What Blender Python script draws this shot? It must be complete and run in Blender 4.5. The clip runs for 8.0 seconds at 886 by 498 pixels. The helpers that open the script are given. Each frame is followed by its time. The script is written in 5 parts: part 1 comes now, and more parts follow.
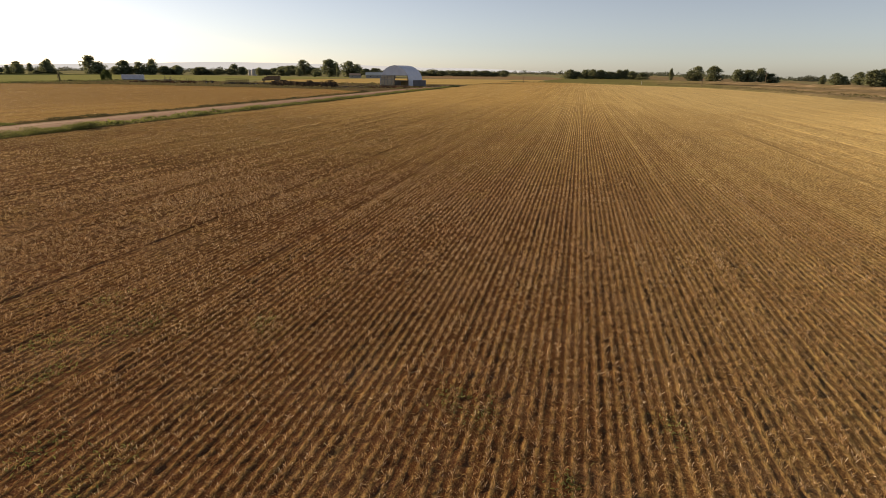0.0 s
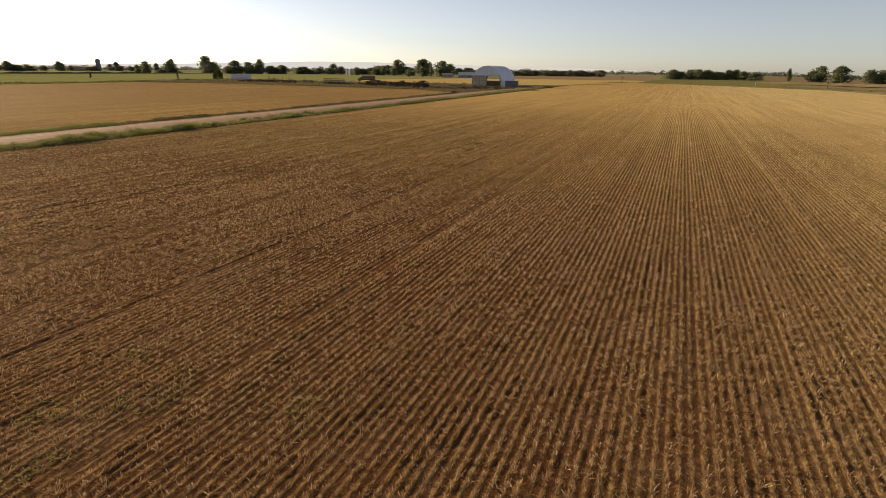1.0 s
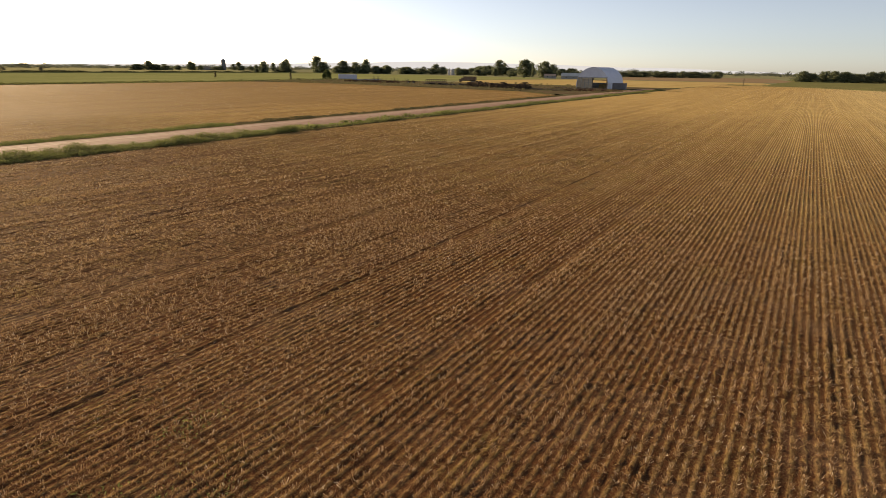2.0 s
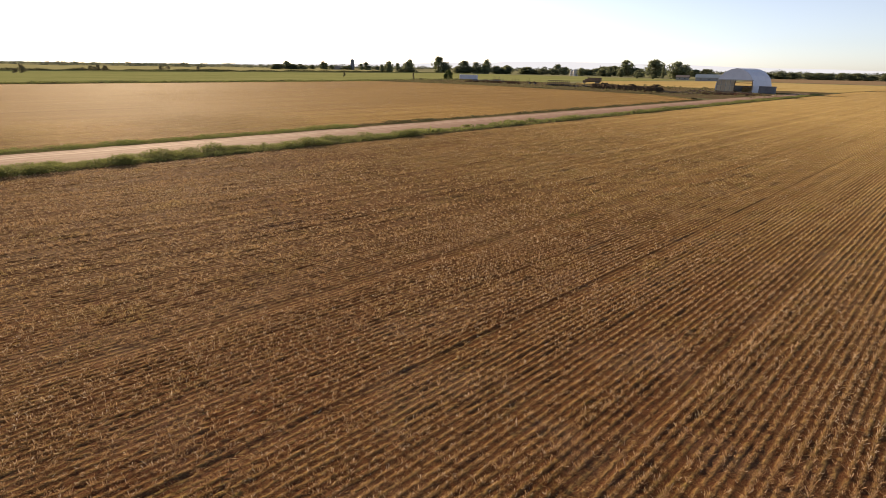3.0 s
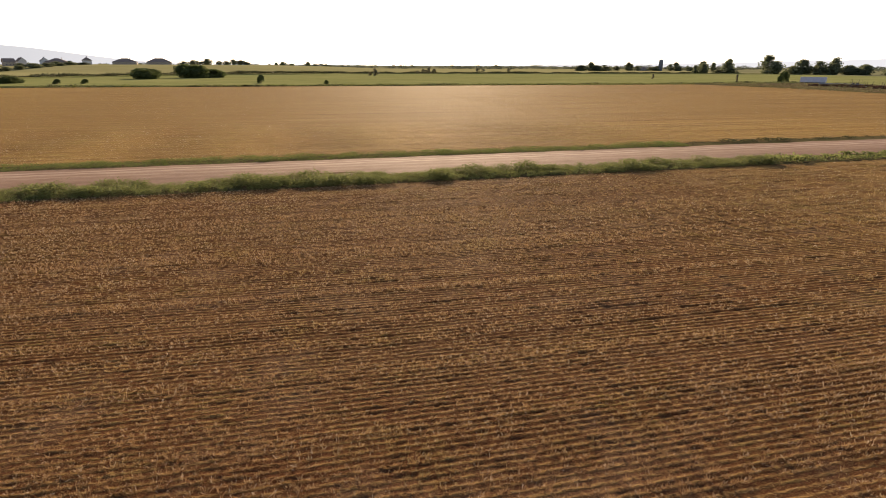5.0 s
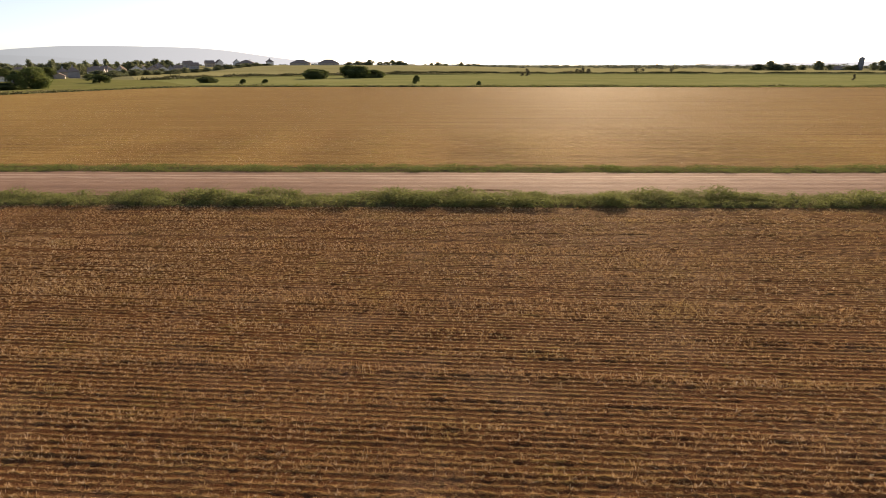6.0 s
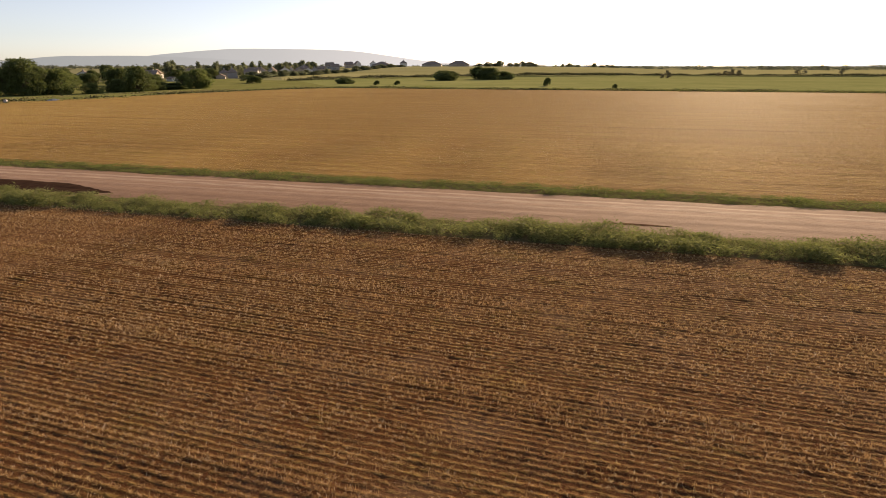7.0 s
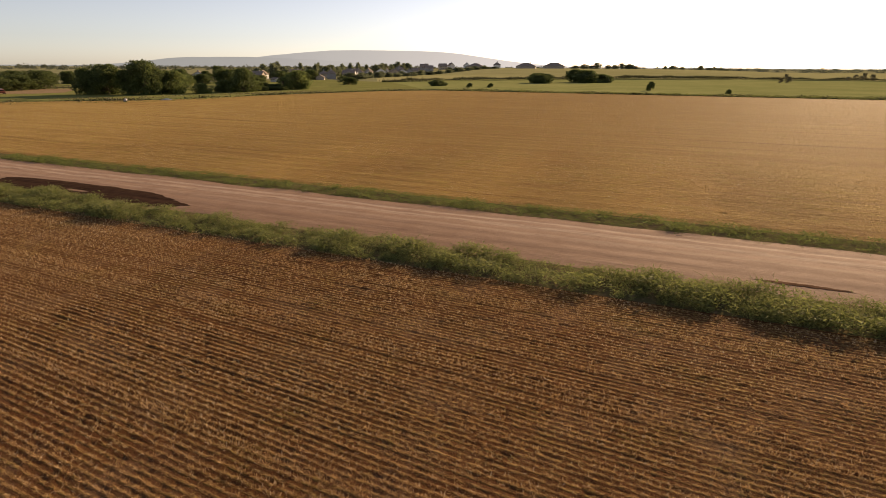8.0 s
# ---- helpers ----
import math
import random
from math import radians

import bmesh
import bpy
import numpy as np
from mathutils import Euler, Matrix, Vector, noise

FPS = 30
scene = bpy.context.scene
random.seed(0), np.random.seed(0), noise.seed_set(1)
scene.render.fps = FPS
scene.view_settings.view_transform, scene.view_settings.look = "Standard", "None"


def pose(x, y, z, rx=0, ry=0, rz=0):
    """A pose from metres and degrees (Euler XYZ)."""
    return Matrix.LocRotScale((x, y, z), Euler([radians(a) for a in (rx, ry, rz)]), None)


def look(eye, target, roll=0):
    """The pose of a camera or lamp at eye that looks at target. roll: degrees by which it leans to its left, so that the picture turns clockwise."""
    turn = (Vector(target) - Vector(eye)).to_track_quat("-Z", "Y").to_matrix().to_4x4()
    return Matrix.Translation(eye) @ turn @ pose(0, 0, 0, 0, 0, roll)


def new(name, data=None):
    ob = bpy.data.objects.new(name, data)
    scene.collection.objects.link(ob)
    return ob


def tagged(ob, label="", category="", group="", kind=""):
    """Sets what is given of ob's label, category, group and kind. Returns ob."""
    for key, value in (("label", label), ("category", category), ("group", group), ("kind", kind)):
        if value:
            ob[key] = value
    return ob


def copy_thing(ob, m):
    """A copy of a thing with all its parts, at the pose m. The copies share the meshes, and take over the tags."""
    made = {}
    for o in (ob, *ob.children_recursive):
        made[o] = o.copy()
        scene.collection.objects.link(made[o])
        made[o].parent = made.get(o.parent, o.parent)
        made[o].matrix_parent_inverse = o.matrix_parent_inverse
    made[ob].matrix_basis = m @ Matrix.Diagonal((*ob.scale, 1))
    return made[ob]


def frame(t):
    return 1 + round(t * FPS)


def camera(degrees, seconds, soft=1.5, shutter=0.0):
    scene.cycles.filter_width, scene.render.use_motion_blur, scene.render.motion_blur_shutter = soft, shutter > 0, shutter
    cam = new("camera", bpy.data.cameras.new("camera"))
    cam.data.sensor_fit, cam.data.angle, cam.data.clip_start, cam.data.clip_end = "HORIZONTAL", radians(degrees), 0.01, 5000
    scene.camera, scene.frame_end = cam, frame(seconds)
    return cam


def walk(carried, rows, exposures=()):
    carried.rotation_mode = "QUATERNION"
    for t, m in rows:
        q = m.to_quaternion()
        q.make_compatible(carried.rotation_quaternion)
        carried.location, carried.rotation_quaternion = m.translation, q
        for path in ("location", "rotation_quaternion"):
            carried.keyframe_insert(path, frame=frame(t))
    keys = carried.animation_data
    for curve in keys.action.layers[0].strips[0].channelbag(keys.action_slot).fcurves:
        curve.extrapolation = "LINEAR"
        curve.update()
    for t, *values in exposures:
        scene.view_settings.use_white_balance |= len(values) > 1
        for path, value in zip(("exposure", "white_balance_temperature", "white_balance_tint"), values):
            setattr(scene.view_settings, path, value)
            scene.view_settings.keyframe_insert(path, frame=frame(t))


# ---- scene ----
cam = camera(79.0, 8.0, soft=0.6)
# seconds, x, y, z, yaw, pitch, roll
ROWS = [
    (0.0, 0.000, 0.000, 7.499, 13.78, -18.30, -0.43),
    (0.5, -0.480, 2.218, 7.767, 18.39, -18.39, -0.48),
    (1.0, -1.251, 4.233, 8.022, 23.15, -18.44, -0.50),
    (1.5, -2.313, 6.042, 8.261, 28.21, -18.49, -0.54),
    (3.0, -7.244, 10.231, 8.861, 45.41, -18.71, -0.85),
    (3.5, -9.385, 11.133, 9.033, 52.90, -18.83, -0.67),
    (4.0, -11.764, 11.780, 9.198, 60.11, -18.88, -0.52),
    (4.5, -14.362, 12.169, 9.367, 67.45, -18.90, -0.36),
    (5.0, -17.154, 12.295, 9.550, 75.26, -18.90, -0.27),
    (6.5, -26.518, 11.076, 10.216, 97.33, -18.97, 0.02),
    (7.0, -29.601, 10.158, 10.461, 103.41, -18.90, -0.02),
    (7.5, -32.655, 8.991, 10.714, 108.30, -18.84, -0.14),
    (8.0, -35.675, 7.580, 10.973, 112.79, -18.79, -0.24),
]
walk(cam, [(t, pose(x, y, z, 90 + pitch, roll, yaw)) for t, x, y, z, yaw, pitch, roll in ROWS],
     exposures=[(0.0, 0.35, 7200, 15), (1.5, 0.42, 7150, 15), (3.5, 0.80, 6500, 17), (5.0, 0.74, 6500, 17), (7.0, 0.66, 7050, 19), (8.0, 0.52, 7450, 20)])

# ---------------------------------------------------------------- light
SUN_YAW, SUN_ELEVATION = 75.0, 17.0
world = bpy.data.worlds.new("world")
scene.world = world
world.use_nodes = True
wn = world.node_tree.nodes
sky = wn.new("ShaderNodeTexSky")
sky.sky_type = "NISHITA"
sky.sun_disc = False
sky.sun_elevation = radians(SUN_ELEVATION)
sky.sun_rotation = radians(-SUN_YAW)
sky.air_density, sky.dust_density, sky.ozone_density = 0.8, 1.6, 1.5
sky.altitude = 1500.0
soft_sky = wn.new("ShaderNodeHueSaturation")
soft_sky.inputs["Saturation"].default_value = 0.68
world.node_tree.links.new(sky.outputs[0], soft_sky.inputs["Color"])
world.node_tree.links.new(soft_sky.outputs[0], wn["Background"].inputs[0])
wn["Background"].inputs[1].default_value = 0.096

sun_data = bpy.data.lights.new("sun", "SUN")
sun_data.energy, sun_data.angle, sun_data.color = 5.0, radians(0.6), (1.0, 0.78, 0.50)
sun = new("sun", sun_data)
sun_way = Vector((-math.sin(radians(SUN_YAW)) * math.cos(radians(SUN_ELEVATION)),
                  math.cos(radians(SUN_YAW)) * math.cos(radians(SUN_ELEVATION)), math.sin(radians(SUN_ELEVATION))))
sun.matrix_world = look(sun_way * 300, (0, 0, 0))


# ---------------------------------------------------------------- materials
class Nodes:
    """Short calls for building a material's nodes."""

    def __init__(self, name, rough=0.9):
        self.mat = bpy.data.materials.new(name)
        self.mat.use_nodes = True
        self.tree = self.mat.node_tree
        self.n, self.l = self.tree.nodes, self.tree.links
        self.bsdf = self.n["Principled BSDF"]
        self.bsdf.inputs["Roughness"].default_value = rough
        self.bsdf.inputs["Specular IOR Level"].default_value = 0.0 if rough > 0.8 else 0.25
        self.pos = self.n.new("ShaderNodeNewGeometry").outputs["Position"]

    def put(self, sock, value):
        if isinstance(value, bpy.types.NodeSocket):
            self.l.new(value, sock)
        elif isinstance(value, (tuple, list)) and len(value) == 3 and sock.type == "RGBA":
            sock.default_value = (*value, 1)
        else:
            sock.default_value = value

    def scaled(self, x, y, z, source=None):
        m = self.n.new("ShaderNodeVectorMath")
        m.operation = "MULTIPLY"
        self.l.new(source or self.pos, m.inputs[0])
        m.inputs[1].default_value = (x, y, z)
        return m.outputs[0]

    def noise(self, scale, detail=3.0, rough=0.6, vector=None, distortion=0.0):
        t = self.n.new("ShaderNodeTexNoise")
        t.inputs["Scale"].default_value, t.inputs["Detail"].default_value = scale, detail
        t.inputs["Roughness"].default_value, t.inputs["Distortion"].default_value = rough, distortion
        self.l.new(vector or self.pos, t.inputs["Vector"])
        return t.outputs["Fac"]

    def step(self, value, low, high):
        m = self.n.new("ShaderNodeMapRange")
        m.inputs["From Min"].default_value, m.inputs["From Max"].default_value = low, high
        self.put(m.inputs["Value"], value)
        return m.outputs[0]

    def math(self, op, a, b=0.0):
        m = self.n.new("ShaderNodeMath")
        m.operation = op
        self.put(m.inputs[0], a), self.put(m.inputs[1], b)
        return m.outputs[0]

    def mix(self, fac, a, b):
        m = self.n.new("ShaderNodeMix")
        m.data_type = "RGBA"
        self.put(m.inputs[0], fac), self.put(m.inputs[6], a), self.put(m.inputs[7], b)
        return m.outputs[2]

    def island(self):
        return self.n.new("ShaderNodeNewGeometry").outputs["Random Per Island"]

    def own(self):
        return self.n.new("ShaderNodeObjectInfo").outputs["Random"]

    def bump(self, height, strength=0.5, distance=0.05):
        b = self.n.new("ShaderNodeBump")
        b.inputs["Strength"].default_value, b.inputs["Distance"].default_value = strength, distance
        self.put(b.inputs["Height"], height)
        self.l.new(b.outputs[0], self.bsdf.inputs["Normal"])

    def colour(self, value):
        self.put(self.bsdf.inputs["Base Color"], value)
        return self.mat

    def leafy(self, value, share=0.4):
        """Lets light through, as thin leaves and straw do."""
        self.put(self.bsdf.inputs["Base Color"], value)
        tr = self.n.new("ShaderNodeBsdfTranslucent")
        self.put(tr.inputs[0], value)
        mx = self.n.new("ShaderNodeMixShader")
        mx.inputs[0].default_value = share
        self.l.new(self.bsdf.outputs[0], mx.inputs[1])
        self.l.new(tr.outputs[0], mx.inputs[2])
        self.l.new(mx.outputs[0], self.n["Material Output"].inputs[0])
        return self.mat


ROW = 0.25  # spacing of the stubble rows


def field_soil(name, straw, soil, dense, north, crusted=0.6):
    """Soil with lying straw; north: how much denser the straw lies towards the field's far end and its east side."""
    m = Nodes(name, 0.8)
    m.bsdf.inputs["Specular IOR Level"].default_value = 0.008
    wob = m.math("MULTIPLY", m.math("SUBTRACT", m.noise(0.7, 2), 0.5), 0.07)
    x = m.n.new("ShaderNodeSeparateXYZ")
    m.l.new(m.pos, x.inputs[0])
    along = m.math("MULTIPLY", m.math("TANH", m.math("MULTIPLY", x.outputs[1], 1 / 40)), 40.0)
    at = x.outputs[0]
    for _ in range(2):
        fan = m.math("SUBTRACT", m.math("MULTIPLY", m.step(at, -15.0, -40.0), 0.065), m.math("MULTIPLY", m.step(at, -50.0, -61.6), 0.05))
        at = m.math("SUBTRACT", x.outputs[0], m.math("MULTIPLY", fan, along))
    ph = m.math("MULTIPLY", m.math("ADD", at, wob), 2 * math.pi / ROW)
    rows = m.step(m.math("COSINE", ph), -0.35, 0.85)
    clump = m.step(m.noise(4.5, 3, 0.65, m.scaled(1.6, 1, 1)), 0.36, 0.62)
    litter = m.step(m.noise(30.0, 4, 0.75), 0.47, 0.60)
    patch = m.step(m.noise(0.11, 4, 0.62), 0.35, 0.68)
    crust = m.step(m.noise(0.32, 5, 0.66), 0.50, 0.70)
    long = m.step(m.noise(1.0, 3, 0.6, m.scaled(0.55, 0.018, 1)), 0.36, 0.66)
    drill = m.step(m.noise(1.0, 2, 0.55, m.scaled(2.3, 0.010, 1)), 0.34, 0.68)
    cover = m.math("ADD", m.math("MULTIPLY", m.math("MULTIPLY", rows, clump), 0.36), m.math("MULTIPLY", litter, 0.24))
    cover = m.math("MULTIPLY", cover, m.math("ADD", m.math("MULTIPLY", long, 0.35), 0.65))
    far_and_east = m.math("MAXIMUM", m.step(x.outputs[1], 28.0, 150.0), m.step(x.outputs[0], -2.0, 42.0))
    thick = m.math("ADD", dense, m.math("MULTIPLY", far_and_east, north))
    if not north:
        thick = m.math("ADD", thick, m.math("MULTIPLY", m.step(x.outputs[1], -30.0, -120.0), 0.25))
    thick = m.math("MULTIPLY", thick, m.math("ADD", 0.62, m.math("ADD", m.math("MULTIPLY", long, 0.28), m.math("MULTIPLY", drill, 0.24))))
    thick = m.math("MULTIPLY", thick, m.math("ADD", 0.62, m.math("MULTIPLY", rows, 0.55)))
    cover = m.math("MINIMUM", m.math("ADD", cover, thick), 1.0)
    swath = m.step(m.noise(1.0, 2, 0.5, m.scaled(0.9, 0.007, 1)), 0.60, 0.66)
    cover = m.math("MINIMUM", m.math("ADD", cover, m.math("MULTIPLY", m.math("MULTIPLY", swath, 0.3), far_and_east)), 1.0)
    if not north:
        worn = m.step(m.noise(1.0, 3, 0.6, m.scaled(0.5, 0.008, 1)), 0.58, 0.68)
        cover = m.math("MULTIPLY", cover, m.math("SUBTRACT", 1.0, m.math("MULTIPLY", worn, 0.5)))
    dirt = m.mix(patch, soil, tuple(c * 1.4 for c in soil))
    dirt = m.mix(m.math("MULTIPLY", crust, crusted), dirt, (0.185, 0.112, 0.074))
    dirt = m.mix(m.step(m.noise(40, 3), 0.3, 0.7), m.mix(0.5, dirt, tuple(c * 0.6 for c in soil)), dirt)
    stem = m.mix(patch, straw, tuple(c * f for c, f in zip(straw, (0.84, 0.82, 0.78))))
    stem = m.mix(m.step(m.noise(0.5, 4), 0.52, 0.72), stem, tuple(c * f for c, f in zip(straw, (0.84, 0.96, 0.72))))
    # straw paler towards the east: its front-lit brightness is put into the colour
    if north:
        stem = m.mix(m.math("MULTIPLY", m.step(x.outputs[0], -14.0, 30.0), 0.9), stem, m.mix(patch, (0.76, 0.60, 0.275), (0.70, 0.535, 0.235)))
    m.bump(m.math("ADD", m.noise(11, 5, 0.72), m.math("MULTIPLY", m.math("MULTIPLY", rows, clump), 0.55)), 0.9, 0.075)
    return m.colour(m.mix(cover, dirt, stem))


STRAW = (0.61, 0.42, 0.160)
SOIL = (0.077, 0.0285, 0.0140)
m_field = field_soil("stubble_soil", STRAW, SOIL, 0.0, 0.92)
m_far_field = field_soil("dense_stubble_soil", (0.58, 0.405, 0.14), (0.115, 0.052, 0.024), 0.33, 0.0, 0.1)


def straw_leaf(name, straw, green):
    m = Nodes(name, 0.55)
    m.bsdf.inputs["Specular IOR Level"].default_value = 0.2
    own = m.island()
    c = m.mix(own, tuple(v * 0.5 for v in straw), tuple(min(v * 1.15, 0.9) for v in straw))
    # near-white share of stems: pale straw, and sun glints put into the colour
    c = m.mix(m.step(own, 0.82, 0.88), c, (0.84, 0.71, 0.50))
    c = m.mix(m.step(m.noise(0.16, 4, 0.6), 0.40, 0.62), c, m.mix(0.5, c, tuple(v * f for v, f in zip(straw, (0.62, 0.52, 0.46)))))
    c = m.mix(m.math("MULTIPLY", m.step(m.noise(0.3, 4), 0.56, 0.75), 0.6), c, green)
    return m.leafy(c, 0.3)


m_straw = straw_leaf("straw", (0.66, 0.475, 0.190), (0.56, 0.44, 0.14))
# brighter copy for the east side, with front light held in its colour
m_straw_pale = straw_leaf("pale_straw", (0.78, 0.60, 0.275), (0.66, 0.52, 0.20))
# brighter straw for the field's west side
m_straw_west = straw_leaf("west_straw", (0.67, 0.445, 0.21), (0.56, 0.42, 0.13))
m_straw_near = straw_leaf("dusty_straw", (0.56, 0.37, 0.185), (0.48, 0.36, 0.12))


def leaf_material(name, dark, light, share=0.45, wide=0.25):
    m = Nodes(name, 0.7)
    c = m.mix(m.island(), dark, light)
    c = m.mix(m.step(m.noise(wide, 3), 0.35, 0.7), c, m.mix(0.5, c, tuple(v * 0.7 for v in dark)))
    return m.leafy(c, share)


m_weed = leaf_material("weed_leaves", (0.13, 0.15, 0.045), (0.29, 0.305, 0.105), 0.5, 0.6)
m_weed_stem = leaf_material("weed_stems", (0.15, 0.155, 0.06), (0.31, 0.29, 0.13), 0.5, 0.6)
m_grass = leaf_material("verge_grass", (0.11, 0.14, 0.035), (0.24, 0.265, 0.08), 0.5, 0.5)
m_leaf = leaf_material("tree_leaves", (0.075, 0.10, 0.032), (0.17, 0.205, 0.066), 0.45, 0.2)
m_bank_leaf = leaf_material("dusty_weeds", (0.13, 0.125, 0.055), (0.26, 0.225, 0.105), 0.4, 0.3)
# dark weed colour that also paints shade at the bank and far verge
m_ditch = leaf_material("dark_weed_and_shade_leaves", (0.055, 0.06, 0.028), (0.13, 0.13, 0.055), 0.3, 0.3)
# distance haze is put into these two paler, greyer leaf colours
m_leaf_hazed = leaf_material("hazed_far_leaves", (0.135, 0.155, 0.085), (0.245, 0.27, 0.145), 0.5, 0.02)
m_woods = leaf_material("hazed_wood_leaves", (0.09, 0.105, 0.075), (0.15, 0.165, 0.115), 0.5, 0.02)
m_leaf_pale = leaf_material("willow_leaves", (0.11, 0.145, 0.042), (0.23, 0.265, 0.085), 0.5, 0.2)
m_leaf_dry = leaf_material("dry_brush_twigs", (0.16, 0.15, 0.09), (0.25, 0.23, 0.13), 0.4, 0.3)


def rough_ground(name, a, b, c, scale=0.08, fine=3.0, stretch=(1, 1, 1), rough=0.95, relief=0.5):
    m = Nodes(name, rough)
    v = m.scaled(*stretch)
    big = m.step(m.noise(scale, 4, 0.6, v), 0.35, 0.66)
    small = m.step(m.noise(fine, 4, 0.7, v), 0.3, 0.7)
    third = m.step(m.noise(scale * 4.3, 4, 0.65, v), 0.5, 0.68)
    col = m.mix(big, a, b)
    col = m.mix(third, col, c)
    col = m.mix(m.math("MULTIPLY", small, 0.6), col, tuple(0.6 * x for x in a))
    m.bump(m.noise(fine, 5, 0.7), relief, 0.1)
    return m.colour(col)


m_plain = rough_ground("far_plain", (0.26, 0.26, 0.14), (0.31, 0.29, 0.16), (0.19, 0.20, 0.10), 0.006, 0.12, (1, 0.35, 1))
m_crop = rough_ground("green_crop", (0.27, 0.285, 0.105), (0.35, 0.345, 0.14), (0.20, 0.215, 0.075), 0.03, 0.6, (1, 0.3, 1))
m_pale = rough_ground("pale_pasture", (0.40, 0.37, 0.18), (0.36, 0.34, 0.15), (0.30, 0.29, 0.12), 0.012, 0.3, (1, 0.25, 1))
m_bank = rough_ground("ditch_bank_grass", (0.19, 0.205, 0.065), (0.29, 0.285, 0.10), (0.23, 0.19, 0.095), 0.07, 1.2)
m_verge = rough_ground("verge_soil", (0.13, 0.10, 0.055), (0.11, 0.12, 0.045), (0.20, 0.15, 0.09), 0.5, 8.0)
m = Nodes("scrub_ground", 0.95)
sx = m.n.new("ShaderNodeSeparateXYZ")
m.l.new(m.pos, sx.inputs[0])
big, mid, small = m.step(m.noise(0.022, 4, 0.6), 0.35, 0.66), m.step(m.noise(0.09, 5, 0.65), 0.46, 0.66), m.step(m.noise(0.7, 4, 0.7), 0.3, 0.7)
green = m.mix(big, (0.17, 0.185, 0.066), (0.22, 0.205, 0.082))
brown = m.mix(mid, m.mix(big, (0.20, 0.165, 0.085), (0.27, 0.20, 0.12)), (0.42, 0.315, 0.20))
c = m.mix(m.step(m.math("ADD", sx.outputs[0], m.math("MULTIPLY", m.noise(0.02, 3), 60.0)), 70.0, 130.0), green, brown)
m.bump(m.noise(0.7, 5, 0.7), 0.5, 0.3)
m_scrub = m.colour(m.mix(m.math("MULTIPLY", small, 0.5), c, (0.12, 0.10, 0.05)))
m_yard = rough_ground("yard_dirt", (0.15, 0.11, 0.065), (0.11, 0.10, 0.05), (0.24, 0.18, 0.115), 0.07, 1.5)
m_gold = rough_ground("golden_field", (0.52, 0.38, 0.15), (0.56, 0.42, 0.18), (0.46, 0.33, 0.12), 0.02, 0.6, (1, 0.2, 1))

m = Nodes("dirt_road", 0.85)
m.bsdf.inputs["Specular IOR Level"].default_value = 0.06
track = m.step(m.noise(1.0, 5, 0.65, m.scaled(0.8, 0.03, 1)), 0.36, 0.66)
thin = m.step(m.noise(2.2, 5, 0.7, m.scaled(1.0, 0.035, 1)), 0.50, 0.68)
c = m.mix(track, (0.30, 0.192, 0.128), (0.35, 0.235, 0.162))
c = m.mix(m.math("MULTIPLY", thin, 0.25), c, (0.47, 0.355, 0.26))
c = m.mix(m.math("MULTIPLY", m.step(m.noise(0.4, 6, 0.7), 0.45, 0.7), 0.8), c, (0.245, 0.15, 0.10))
c = m.mix(m.math("MULTIPLY", m.step(m.noise(5.0, 5, 0.75), 0.5, 0.68), 0.5), c, (0.24, 0.148, 0.10))
c = m.mix(m.math("MULTIPLY", m.step(m.noise(38, 4, 0.8), 0.42, 0.64), 0.5), c, (0.20, 0.12, 0.08))
rx = m.n.new("ShaderNodeSeparateXYZ")
m.l.new(m.pos, rx.inputs[0])
across = m.math("ADD", rx.outputs[0], m.math("MULTIPLY", m.noise(0.10, 3), 1.2))
for mid, half, share, tone in ((-73.5, 0.35, 0.65, (0.56, 0.43, 0.325)), (-72.2, 0.5, 0.6, (0.55, 0.42, 0.31)), (-70.6, 0.4, 0.35, (0.48, 0.36, 0.26)), (-67.2, 2.1, 0.7, (0.205, 0.125, 0.082))):
    near = m.step(m.math("ABSOLUTE", m.math("SUBTRACT", across, mid + 0.6)), half, half * 0.3)
    c = m.mix(m.math("MULTIPLY", m.math("MULTIPLY", near, m.step(m.noise(2.2, 5, 0.7, m.scaled(1.5, 0.18, 1)), 0.34, 0.58)), share), c, tone)
m.bump(m.math("ADD", m.noise(16, 6, 0.75), m.math("MULTIPLY", thin, 0.5)), 0.7, 0.04)
m_road = m.colour(c)
m = Nodes("damp_soil", 0.95)
m.bsdf.inputs["Specular IOR Level"].default_value = 0.0
m.bump(m.noise(12, 5, 0.7), 0.5, 0.04)
m_damp = m.colour(m.mix(m.step(m.noise(1.2, 5, 0.65), 0.35, 0.7), (0.035, 0.021, 0.015), (0.065, 0.038, 0.026)))


def plain(name, a, b, scale=1.0, rough=0.7, metal=0.0, stretch=(1, 1, 1)):
    """A painted or weathered surface with stains."""
    m = Nodes(name, rough)
    m.bsdf.inputs["Metallic"].default_value = metal
    m.bump(m.noise(scale * 8, 4), 0.15, 0.02)
    return m.colour(m.mix(m.step(m.noise(scale, 5, 0.65, m.scaled(*stretch)), 0.35, 0.7), a, b))


m_fabric = plain("barn_fabric", (0.66, 0.68, 0.74), (0.57, 0.59, 0.66), 0.25, 0.55)
m = Nodes("barn_panels", 0.5)
m_translucent = m.leafy(m.mix(m.step(m.noise(0.5, 5, 0.65), 0.35, 0.7), (0.80, 0.72, 0.58), (0.68, 0.60, 0.46)), 0.6)
m_steel = plain("galvanised_steel", (0.42, 0.42, 0.42), (0.30, 0.30, 0.30), 1.0, 0.45, 0.7)
